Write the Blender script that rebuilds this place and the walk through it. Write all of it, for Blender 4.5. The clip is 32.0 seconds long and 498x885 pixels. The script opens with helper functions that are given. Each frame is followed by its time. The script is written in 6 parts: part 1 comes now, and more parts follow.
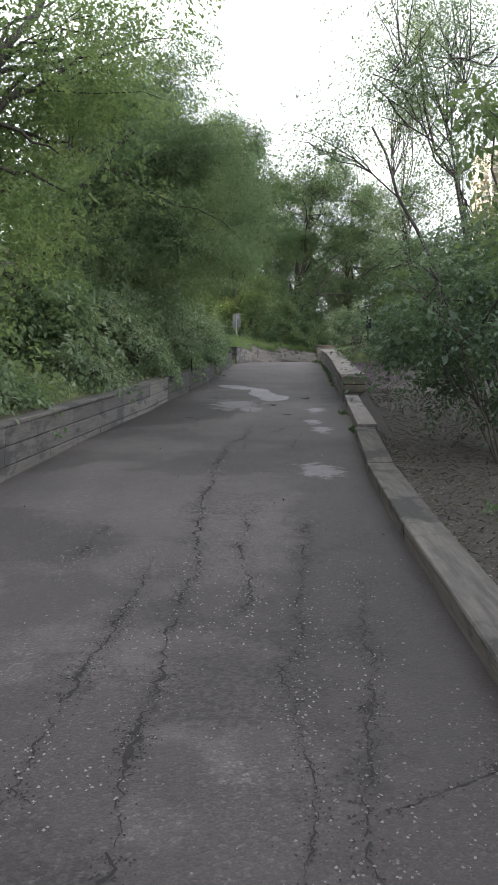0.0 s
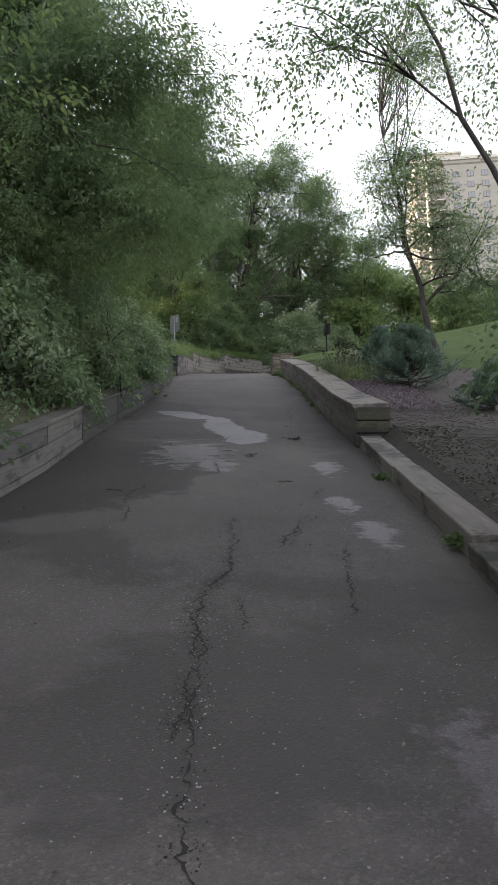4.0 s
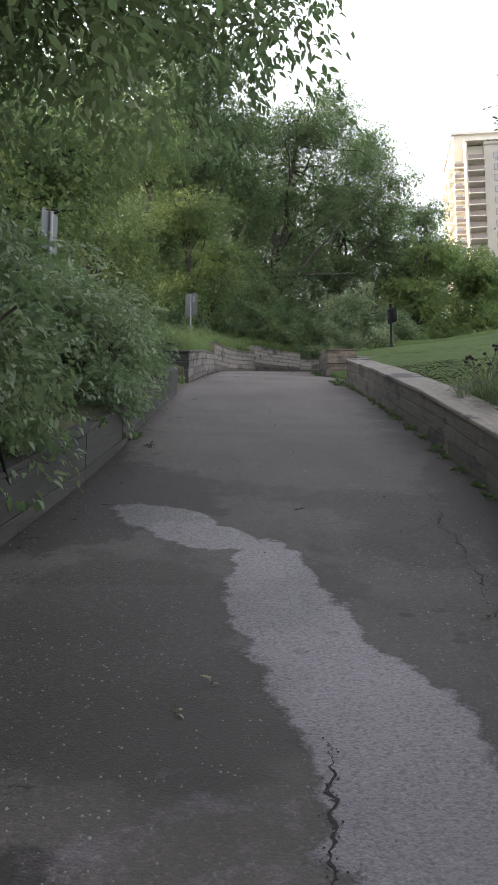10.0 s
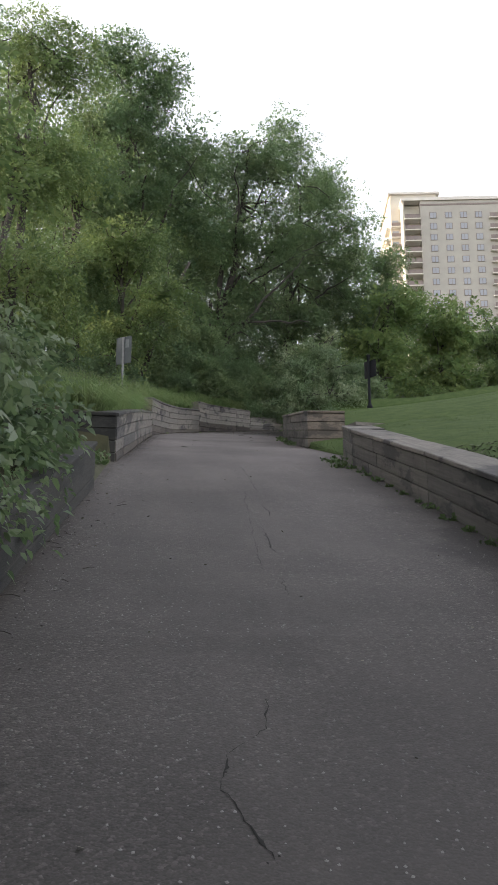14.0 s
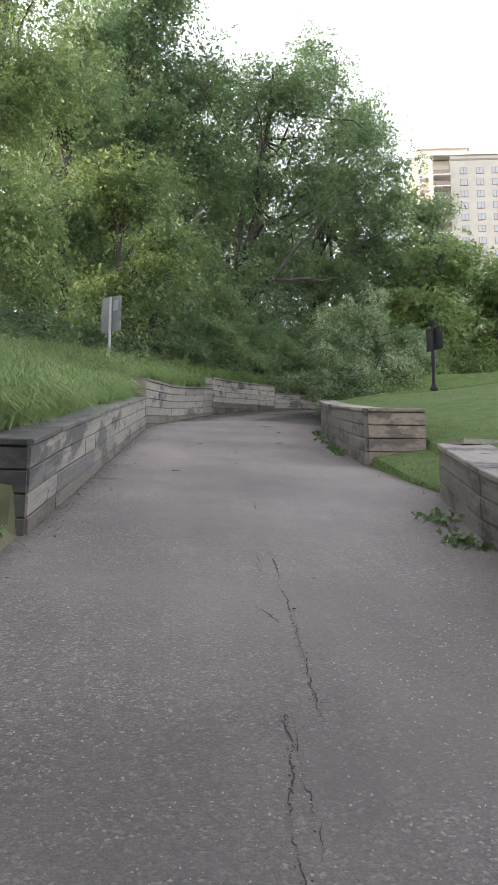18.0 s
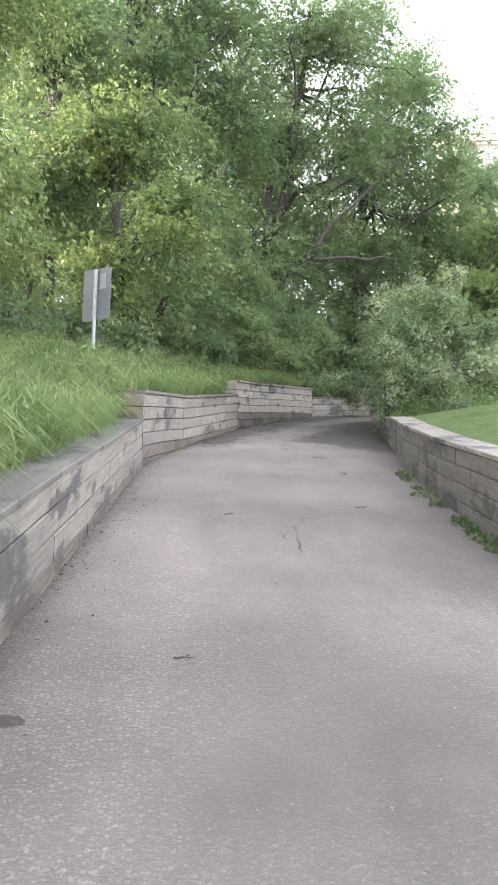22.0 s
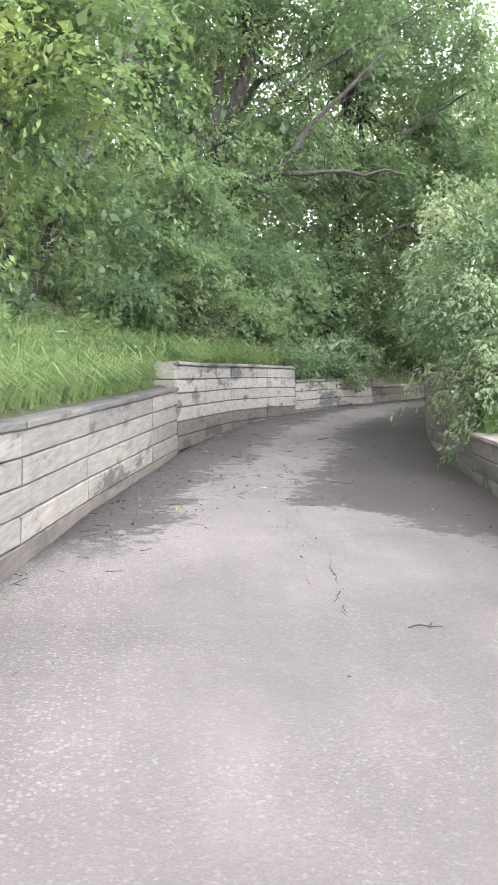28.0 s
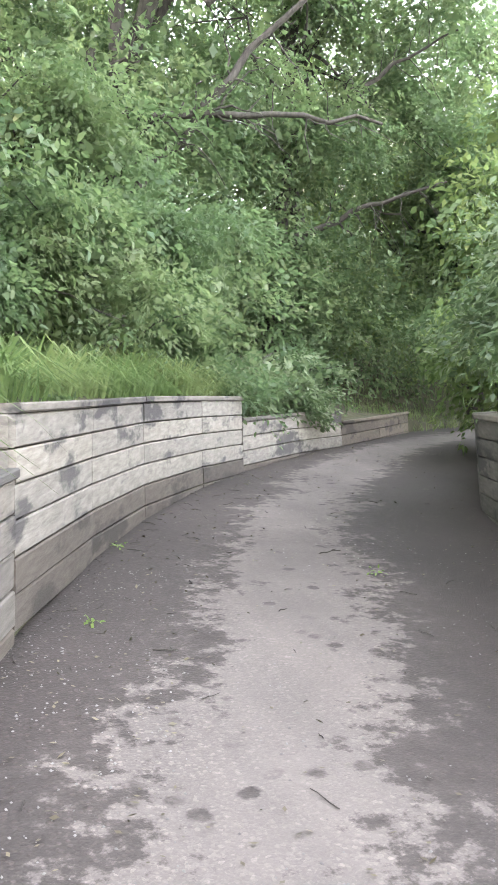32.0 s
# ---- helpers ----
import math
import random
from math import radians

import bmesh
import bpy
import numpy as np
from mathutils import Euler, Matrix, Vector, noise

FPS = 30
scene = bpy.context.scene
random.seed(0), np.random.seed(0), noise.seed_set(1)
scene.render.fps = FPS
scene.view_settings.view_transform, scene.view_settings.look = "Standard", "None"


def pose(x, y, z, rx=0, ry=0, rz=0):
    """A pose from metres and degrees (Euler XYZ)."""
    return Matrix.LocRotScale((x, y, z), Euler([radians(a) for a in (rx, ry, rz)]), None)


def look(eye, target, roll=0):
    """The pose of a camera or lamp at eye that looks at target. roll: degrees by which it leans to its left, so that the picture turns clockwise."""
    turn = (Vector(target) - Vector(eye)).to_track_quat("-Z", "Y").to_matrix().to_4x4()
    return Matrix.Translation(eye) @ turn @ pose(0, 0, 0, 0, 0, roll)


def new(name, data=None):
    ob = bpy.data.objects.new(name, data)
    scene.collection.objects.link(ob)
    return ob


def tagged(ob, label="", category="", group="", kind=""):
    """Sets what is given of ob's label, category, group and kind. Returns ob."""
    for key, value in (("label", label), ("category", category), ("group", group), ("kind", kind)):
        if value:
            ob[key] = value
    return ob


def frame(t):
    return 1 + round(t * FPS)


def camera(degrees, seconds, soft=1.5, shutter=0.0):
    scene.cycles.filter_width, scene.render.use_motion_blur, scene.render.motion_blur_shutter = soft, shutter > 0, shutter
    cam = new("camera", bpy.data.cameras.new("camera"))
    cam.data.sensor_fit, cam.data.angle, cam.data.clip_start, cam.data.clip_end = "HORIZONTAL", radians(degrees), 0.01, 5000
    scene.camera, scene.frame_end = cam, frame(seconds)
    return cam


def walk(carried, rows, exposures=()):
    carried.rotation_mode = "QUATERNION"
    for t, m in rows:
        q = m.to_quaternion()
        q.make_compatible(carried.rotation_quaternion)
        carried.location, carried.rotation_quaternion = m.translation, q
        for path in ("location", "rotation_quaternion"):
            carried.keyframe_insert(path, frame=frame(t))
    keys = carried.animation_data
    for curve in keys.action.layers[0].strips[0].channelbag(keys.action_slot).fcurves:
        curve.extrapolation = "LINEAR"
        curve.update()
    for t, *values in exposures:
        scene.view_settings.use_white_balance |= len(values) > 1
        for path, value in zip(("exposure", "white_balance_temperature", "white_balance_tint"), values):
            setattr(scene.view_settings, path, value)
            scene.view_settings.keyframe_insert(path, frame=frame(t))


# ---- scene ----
cam = camera(31.6, 32.0, soft=1.5)
METRES, EYE, TILT, LEAN, TURN = 45.0, 1.42, 0.0, 0.0, 0.0
ROWS = [
    (0.0, 0.0, 0.0, 0.0, 0.1, 9.87, 0.55),
    (0.5, -0.0028, 0.0162, 0.0053, -0.21, 9.92, 0.65),
    (1.0, -0.0039, 0.0321, 0.0103, -1.88, 10.08, 1.34),
    (1.5, -0.0058, 0.048, 0.0154, -2.77, 10.08, 1.16),
    (2.0, -0.0064, 0.0639, 0.0202, -3.22, 10.07, 1.27),
    (2.5, -0.0069, 0.0799, 0.025, -3.42, 9.93, 1.35),
    (4.5, -0.0075, 0.1424, 0.0434, -4.4, 10.23, 1.31),
    (5.0, -0.0076, 0.1589, 0.0483, -4.43, 10.31, 1.26),
    (5.5, -0.0079, 0.1754, 0.0536, -4.49, 10.41, 1.15),
    (6.0, -0.0088, 0.1922, 0.0588, -4.68, 10.36, 1.15),
    (6.5, -0.009, 0.2084, 0.0639, -4.56, 10.3, 1.04),
    (7.0, -0.0086, 0.2239, 0.0689, -4.84, 10.34, 1.17),
    (7.5, -0.0068, 0.24, 0.074, -5.12, 10.41, 1.02),
    (8.0, -0.0055, 0.2553, 0.0787, -5.25, 10.29, 0.96),
    (8.5, -0.0031, 0.271, 0.0834, -6.44, 10.54, 1.29),
    (9.0, -0.0024, 0.2865, 0.088, -8.09, 10.03, 0.96),
    (9.5, -0.0016, 0.3021, 0.0928, -7.88, 9.89, 0.77),
    (10.0, -0.0027, 0.3163, 0.0976, -3.03, 9.21, -0.13),
    (10.5, -0.0032, 0.3318, 0.1022, 2.75, 4.69, 0.2),
    (11.0, -0.0042, 0.3457, 0.1062, 3.05, 1.11, -0.36),
    (11.5, -0.0049, 0.3594, 0.1102, 3.97, -2.1, 0.07),
    (12.0, -0.0057, 0.3729, 0.1142, 1.89, 3.96, -1.41),
    (12.5, -0.0048, 0.3869, 0.1189, -1.55, 13.71, -1.28),
    (13.0, -0.0044, 0.4021, 0.1231, -4.8, 15.67, -0.34),
    (13.5, -0.0038, 0.419, 0.1277, -5.66, 15.01, 0.17),
    (14.0, -0.0034, 0.4346, 0.1325, -7.41, 12.67, 0.08),
    (14.5, -0.0025, 0.4498, 0.1376, -7.42, 12.34, 0.35),
    (16.5, 0.0053, 0.5036, 0.1582, -6.72, 11.08, -0.31),
    (17.0, 0.0073, 0.5185, 0.1626, -6.57, 10.96, -0.41),
    (17.5, 0.008, 0.5326, 0.167, -6.23, 10.56, -0.24),
    (18.0, 0.009, 0.5465, 0.1713, -6.09, 10.24, -0.33),
    (18.5, 0.0088, 0.561, 0.1759, -5.99, 10.04, -0.39),
    (19.0, 0.0095, 0.5751, 0.1802, -5.81, 10.09, -0.46),
    (19.5, 0.0086, 0.5888, 0.1846, -5.73, 9.97, -0.65),
    (20.0, 0.0087, 0.6027, 0.1889, -5.6, 9.88, -0.72),
    (20.5, 0.0085, 0.6174, 0.193, -5.68, 9.75, -0.64),
    (21.0, 0.0093, 0.6315, 0.1974, -5.51, 9.69, -0.74),
    (21.5, 0.0102, 0.6458, 0.2014, -5.54, 9.66, -0.58),
    (22.0, 0.0117, 0.66, 0.206, -5.19, 9.64, -0.88),
    (22.5, 0.0124, 0.6739, 0.2099, -5.28, 9.61, -0.89),
    (23.0, 0.0131, 0.6886, 0.2139, -4.36, 9.52, -1.79),
    (23.5, 0.0139, 0.703, 0.218, -4.77, 9.34, -1.85),
    (24.0, 0.0146, 0.7176, 0.222, -4.9, 9.31, -1.35),
    (24.5, 0.0162, 0.7319, 0.2261, -6.56, 8.91, -1.0),
    (25.0, 0.0177, 0.7466, 0.23, -6.66, 8.24, -0.26),
    (25.5, 0.0198, 0.7608, 0.2343, -6.67, 8.24, -0.4),
    (26.0, 0.0215, 0.7752, 0.2382, -6.78, 8.19, -0.09),
    (26.5, 0.0238, 0.79, 0.2421, -7.64, 8.01, 0.06),
    (28.5, 0.0269, 0.8505, 0.2566, -8.68, 7.24, 0.98),
    (29.0, 0.028, 0.8654, 0.2606, -9.73, 7.26, 1.09),
    (29.5, 0.0297, 0.8805, 0.2646, -11.57, 6.84, 1.45),
    (30.0, 0.031, 0.8956, 0.2684, -12.02, 6.85, 1.62),
    (30.5, 0.033, 0.9104, 0.2722, -11.94, 7.01, 1.43),
    (31.0, 0.0351, 0.9252, 0.2755, -12.14, 7.07, 1.54),
    (31.5, 0.0374, 0.9406, 0.2792, -12.19, 7.2, 1.68),
    (32.0, 0.0399, 0.955, 0.2826, -14.82, 8.15, 1.67),
]
walk(cam, [(t, pose(0, 0, EYE, TILT, LEAN, TURN) @ pose(METRES * x, METRES * y, METRES * z, 90 + pitch, roll, yaw)) for t, x, y, z, yaw, pitch, roll in ROWS],
     exposures=[(0.0, 2.93, 6550, 15), (2.5, 2.73, 6550, 15), (5.0, 2.43, 6550, 15), (9.5, 2.38, 6550, 15), (10.0, 2.73, 6550, 15), (10.5, 4.23, 6550, 15), (11.5, 4.78, 6550, 15), (12.0, 4.88, 6550, 15), (12.5, 3.28, 6550, 15), (13.0, 2.43, 6550, 15), (14.5, 2.48, 6550, 15), (17.0, 3.03, 6550, 15), (19.0, 3.43, 6550, 15), (21.0, 3.88, 6550, 15), (23.0, 4.24, 6550, 15), (26.0, 4.46, 6550, 15), (29.0, 4.72, 6550, 15), (30.5, 4.78, 6550, 15), (32.0, 4.95, 6550, 15)])

# ---- world and sun ----
SUN_AZ, SUN_EL = radians(-68), radians(10)   # left of the way ahead, low behind the hillside trees
world = bpy.data.worlds.new("world")
scene.world = world
world.use_nodes = True
wn, wl = world.node_tree.nodes, world.node_tree.links
sky = wn.new("ShaderNodeTexSky")
sky.sky_type, sky.sun_disc = "NISHITA", False
sky.sun_elevation, sky.sun_rotation = SUN_EL, SUN_AZ
sky.dust_density, sky.ozone_density, sky.air_density = 2.0, 0.4, 1.0
haze = wn.new("ShaderNodeHueSaturation")
haze.inputs["Saturation"].default_value = 0.30
wl.new(sky.outputs[0], haze.inputs["Color"])
wl.new(haze.outputs[0], wn["Background"].inputs["Color"])
wn["Background"].inputs["Strength"].default_value = 0.15
sun = new("sun", bpy.data.lights.new("sun", "SUN"))
sun.data.energy, sun.data.angle, sun.data.color = 0.5, radians(1.2), (1.0, 0.72, 0.42)
sun.matrix_world = look((0, 0, 0), (-math.sin(SUN_AZ) * math.cos(SUN_EL), -math.cos(SUN_AZ) * math.cos(SUN_EL), -math.sin(SUN_EL)))

# ---- materials ----


def material(name, rough=0.8, metal=0.0):
    m = bpy.data.materials.new(name)
    m.use_nodes = True
    b = m.node_tree.nodes["Principled BSDF"]
    b.inputs["Roughness"].default_value, b.inputs["Metallic"].default_value = rough, metal
    return m, m.node_tree.nodes, m.node_tree.links, b


def ramp(nodes, links, source, stops):
    r = nodes.new("ShaderNodeValToRGB")
    while len(r.color_ramp.elements) < len(stops):
        r.color_ramp.elements.new(0.5)
    for e, (p, c) in zip(r.color_ramp.elements, stops):
        e.position = p
        e.color = (c, c, c, 1) if isinstance(c, (int, float)) else (*c, 1)
    links.new(source, r.inputs[0])
    return r.outputs[0]


def noise_at(nodes, links, scale, detail=4.0, rough=0.55, vector=None, stretch=None):
    n = nodes.new("ShaderNodeTexNoise")
    n.inputs["Scale"].default_value, n.inputs["Detail"].default_value, n.inputs["Roughness"].default_value = scale, detail, rough
    if vector is None:
        vector = nodes.new("ShaderNodeTexCoord").outputs["Object"]
    if stretch:
        mp = nodes.new("ShaderNodeMapping")
        mp.inputs["Scale"].default_value = stretch
        links.new(vector, mp.inputs["Vector"])
        vector = mp.outputs[0]
    links.new(vector, n.inputs["Vector"])
    return n.outputs["Fac"]


def mixed(nodes, links, fac, a, b, kind="MIX"):
    m = nodes.new("ShaderNodeMix")
    m.data_type, m.blend_type = "RGBA", kind
    for slot, v in ((0, fac), (6, a), (7, b)):
        if isinstance(v, tuple):
            m.inputs[slot].default_value = (*v, 1)
        elif isinstance(v, (int, float)):
            m.inputs[slot].default_value = v
        else:
            links.new(v, m.inputs[slot])
    return m.outputs[2]


def relief(nodes, links, bsdf, height, strength, distance):
    b = nodes.new("ShaderNodeBump")
    b.inputs["Strength"].default_value, b.inputs["Distance"].default_value = strength, distance
    links.new(height, b.inputs["Height"])
    links.new(b.outputs[0], bsdf.inputs["Normal"])


def simple(name, a, b, scale, rough=0.8, metal=0.0, bump=0.3, stretch=None):
    m, n, l, s = material(name, rough, metal)
    f = noise_at(n, l, scale, 6, 0.6, stretch=stretch)
    l.new(mixed(n, l, ramp(n, l, f, [(0.3, 0.0), (0.7, 1.0)]), a, b), s.inputs["Base Color"])
    if bump:
        relief(n, l, s, noise_at(n, l, scale * 6, 4, stretch=stretch), bump, 0.01)
    return m


def leaf_material(name, dark, mid, light, gloss=0.45, through_light=0.45, clump=0.9):
    m, n, l, s = material(name, gloss)
    g = n.new("ShaderNodeNewGeometry")
    rnd = g.outputs["Random Per Island"]
    c1 = mixed(n, l, ramp(n, l, rnd, [(0.0, 0.0), (1.0, 1.0)]), dark, mid)
    big = ramp(n, l, noise_at(n, l, clump, 3), [(0.44, 0.0), (0.62, 1.0)])
    c2 = mixed(n, l, big, c1, light)
    c3 = mixed(n, l, 0.72, c1, c2)
    l.new(c3, s.inputs["Base Color"])
    t = n.new("ShaderNodeBsdfTranslucent")
    l.new(mixed(n, l, 0.6, c3, (0.15, 0.23, 0.09)), t.inputs["Color"])
    x = n.new("ShaderNodeMixShader")
    x.inputs[0].default_value = through_light
    l.new(s.outputs[0], x.inputs[1])
    l.new(t.outputs[0], x.inputs[2])
    l.new(x.outputs[0], n["Material Output"].inputs["Surface"])
    return m


LEAF_OAK = leaf_material("leaf_green", (0.050, 0.098, 0.054), (0.098, 0.165, 0.084), (0.190, 0.250, 0.108), through_light=0.5)
LEAF_DARK = leaf_material("leaf_deep_green", (0.042, 0.080, 0.054), (0.076, 0.128, 0.080), (0.120, 0.176, 0.100))
LEAF_YELLOW = leaf_material("leaf_yellow_green", (0.070, 0.120, 0.046), (0.135, 0.195, 0.066), (0.225, 0.268, 0.088), through_light=0.5)
LEAF_SILVER = leaf_material("leaf_silver_green", (0.088, 0.142, 0.074), (0.165, 0.225, 0.120), (0.285, 0.330, 0.200))
LEAF_HEDGE = leaf_material("leaf_hedge", (0.072, 0.122, 0.066), (0.138, 0.200, 0.104), (0.260, 0.312, 0.185), gloss=0.35, through_light=0.5)
LEAF_LIGHT = leaf_material("leaf_light_green", (0.105, 0.172, 0.064), (0.190, 0.268, 0.090), (0.310, 0.365, 0.130), through_light=0.66)
LEAF_SOFT = leaf_material("leaf_soft_green", (0.082, 0.138, 0.076), (0.148, 0.215, 0.112), (0.250, 0.305, 0.150), through_light=0.62)
NEEDLE = leaf_material("needle_blue_green", (0.066, 0.118, 0.090), (0.102, 0.168, 0.128), (0.145, 0.210, 0.150), through_light=0.15)
GRASS_LONG = leaf_material("grass_long", (0.100, 0.165, 0.058), (0.190, 0.270, 0.095), (0.300, 0.345, 0.155), gloss=0.6, clump=0.9, through_light=0.5)
GRASS_PALE = leaf_material("grass_grey", (0.110, 0.135, 0.085), (0.165, 0.190, 0.120), (0.225, 0.235, 0.165), gloss=0.7, through_light=0.35)
BARK = simple("bark_grey_brown", (0.024, 0.021, 0.018), (0.076, 0.068, 0.060), 3.0, 0.9, 0, 0.8, (6, 6, 1))


def timber_material(name, lo, hi, dark):
    m, n, l, s = material(name, 0.85)
    v = n.new("ShaderNodeTexCoord").outputs["Object"]
    o = n.new("ShaderNodeObjectInfo").outputs["Random"]
    # grain runs with the slope of the planks
    sp, cb2, sh = n.new("ShaderNodeSeparateXYZ"), n.new("ShaderNodeCombineXYZ"), n.new("ShaderNodeMath")
    sh.operation = "MULTIPLY_ADD"
    sh.inputs[1].default_value = -0.29
    l.new(v, sp.inputs[0])
    l.new(sp.outputs[1], sh.inputs[0])
    l.new(sp.outputs[2], sh.inputs[2])
    l.new(sp.outputs[0], cb2.inputs[0])
    l.new(sp.outputs[1], cb2.inputs[1])
    l.new(sh.outputs[0], cb2.inputs[2])
    v = cb2.outputs[0]
    grain = noise_at(n, l, 2.2, 8, 0.65, v, (9, 0.6, 16))
    c = mixed(n, l, ramp(n, l, grain, [(0.3, 0.0), (0.7, 1.0)]), lo, hi)
    tone = ramp(n, l, o, [(0.0, (0.70, 0.69, 0.69)), (0.16, (0.88, 0.87, 0.86)), (0.7, (1.0, 0.98, 0.95)), (1.0, (1.12, 1.09, 1.04))])
    c = mixed(n, l, 1.0, c, tone, "MULTIPLY")
    stain = ramp(n, l, noise_at(n, l, 1.5, 6, 0.66, v, (1, 0.8, 2.2)), [(0.535, 0.0), (0.60, 0.90)])
    c = mixed(n, l, stain, c, dark)
    drip = ramp(n, l, noise_at(n, l, 5.0, 6, 0.7, v, (1.2, 1.2, 0.7)), [(0.50, 0.0), (0.72, 0.55)])
    c = mixed(n, l, drip, c, tuple(q * 0.8 for q in lo))
    l.new(c, s.inputs["Base Color"])
    relief(n, l, s, grain, 0.5, 0.012)
    return m


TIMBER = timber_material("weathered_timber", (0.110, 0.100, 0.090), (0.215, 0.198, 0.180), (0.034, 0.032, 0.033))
TIMBER_PALE = timber_material("bleached_timber", (0.160, 0.146, 0.130), (0.310, 0.290, 0.264), (0.050, 0.047, 0.048))
TIMBER_BROWN = timber_material("brown_timber", (0.100, 0.080, 0.064), (0.176, 0.148, 0.124), (0.052, 0.044, 0.038))
KERB_TIMBER = timber_material("kerb_timber", (0.032, 0.030, 0.026), (0.120, 0.112, 0.099), (0.013, 0.012, 0.010))
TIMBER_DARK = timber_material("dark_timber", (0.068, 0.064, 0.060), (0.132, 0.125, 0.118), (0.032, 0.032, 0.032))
TIMBER_BLACKISH = timber_material("blackish_timber", (0.022, 0.022, 0.021), (0.044, 0.042, 0.039), (0.014, 0.014, 0.014))
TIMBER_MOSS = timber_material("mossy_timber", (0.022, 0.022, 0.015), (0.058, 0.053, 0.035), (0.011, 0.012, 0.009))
TIMBER_STAIN = timber_material("stained_timber", (0.050, 0.048, 0.050), (0.108, 0.102, 0.099), (0.024, 0.024, 0.027))
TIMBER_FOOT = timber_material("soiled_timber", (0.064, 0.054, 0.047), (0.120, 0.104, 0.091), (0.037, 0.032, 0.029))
SOIL = simple("soil", (0.0144, 0.0120, 0.0096), (0.0400, 0.0336, 0.0272), 9.0, 0.95)
MULCH = simple("mulch", (0.0280, 0.0232, 0.0208), (0.0840, 0.0720, 0.0672), 14.0, 0.95, 0, 0.9)


def asphalt_material():
    m, n, l, s = material("asphalt", 0.8)
    v = n.new("ShaderNodeTexCoord").outputs["Object"]
    along = n.new("ShaderNodeUVMap")
    along.uv_map = "along"
    sep = n.new("ShaderNodeSeparateXYZ")
    l.new(along.outputs[0], sep.inputs[0])

    def calc(op, a, b=0.0, c=0.0):
        q = n.new("ShaderNodeMath")
        q.operation = op
        for i, w in enumerate((a, b, c)):
            if isinstance(w, (int, float)):
                q.inputs[i].default_value = w
            else:
                l.new(w, q.inputs[i])
        return q.outputs[0]

    def span(w, a, b, lo=0.0, hi=1.0):
        q = n.new("ShaderNodeMapRange")
        l.new(w, q.inputs[0])
        for i, u in enumerate((a, b, lo, hi)):
            q.inputs[i + 1].default_value = u
        return q.outputs[0]

    def pools(spots):
        low_ = None
        for cx, cy, rx, ry, turn in spots:
            mp = n.new("ShaderNodeMapping")
            mp.vector_type = "TEXTURE"
            mp.inputs["Location"].default_value = (cx, cy, 0)
            mp.inputs["Rotation"].default_value = (0, 0, radians(turn))
            mp.inputs["Scale"].default_value = (rx, ry, 1e4)
            l.new(v, mp.inputs["Vector"])
            far = n.new("ShaderNodeVectorMath")
            far.operation = "LENGTH"
            l.new(mp.outputs[0], far.inputs[0])
            low_ = far.outputs["Value"] if low_ is None else calc("MINIMUM", low_, far.outputs["Value"])
        return low_

    big = noise_at(n, l, 0.55, 5, 0.6, v)
    c = mixed(n, l, ramp(n, l, big, [(0.32, 0.0), (0.7, 1.0)]), (0.0505, 0.0447, 0.0422), (0.086, 0.0768, 0.0732))
    # surface gets paler from 22 to 34 along the path
    pale = calc("MULTIPLY", span(sep.outputs[1], 22, 34), 1.0)
    c = mixed(n, l, pale, c, mixed(n, l, 1.0, c, (1.73, 1.68, 1.66), "MULTIPLY"))
    streak = noise_at(n, l, 1.0, 6, 0.65, v, (2.2, 0.35, 1))
    c = mixed(n, l, ramp(n, l, streak, [(0.36, 0.0), (0.64, 1.0)]), mixed(n, l, 1.0, c, (0.88, 0.88, 0.88), "MULTIPLY"), mixed(n, l, 1.0, c, (1.08, 1.07, 1.06), "MULTIPLY"))
    # the middle is trodden smooth, the left side coarse and pale
    wave = calc("MULTIPLY_ADD", noise_at(n, l, 0.5, 5, 0.6, v), 0.30, calc("SUBTRACT", sep.outputs[0], 0.15))
    trodden = ramp(n, l, wave, [(0.16, 1.0), (0.34, 0.68), (0.62, 0.62), (0.80, 0.85)])
    trodden = calc("MULTIPLY", trodden, span(sep.outputs[1], 27, 33, 1.35, 0.66))
    coarse = calc("MULTIPLY", ramp(n, l, wave, [(0.20, 1.0), (0.36, 0.0)]), span(sep.outputs[1], 27, 32))
    c = mixed(n, l, coarse, c, mixed(n, l, 1.0, c, (1.10, 1.10, 1.10), "MULTIPLY"))
    # soil washed along the feet of the walls
    verge = calc("MAXIMUM", span(sep.outputs[0], 0.055, 0.012), span(sep.outputs[0], 0.955, 0.99))
    verge = calc("MULTIPLY", verge, ramp(n, l, noise_at(n, l, 6.0, 7, 0.7, v), [(0.34, 0.0), (0.56, 0.85)]))
    c = mixed(n, l, verge, c, (0.048, 0.039, 0.031))
    # stones of the aggregate, each with its own tone
    for scale, tones in ((85, [(0.0, 0.70), (0.45, 0.90), (0.80, 1.05), (0.93, 1.30), (1.0, 1.85)]), (190, [(0.0, 0.76), (0.5, 0.97), (0.85, 1.08), (1.0, 1.5)])):
        vo = n.new("ShaderNodeTexVoronoi")
        vo.inputs["Scale"].default_value = scale
        l.new(v, vo.inputs["Vector"])
        one = n.new("ShaderNodeSeparateColor")
        l.new(vo.outputs["Color"], one.inputs[0])
        grey = ramp(n, l, one.outputs[0], [(p, t / 3.0) for p, t in tones])
        tripled = mixed(n, l, 1.0, grey, (3.0, 3.0, 3.0), "MULTIPLY")
        bare = calc("MULTIPLY", ramp(n, l, noise_at(n, l, 0.7, 6, 0.65, v), [(0.38, 0.35), (0.62, 1.0)]), trodden)
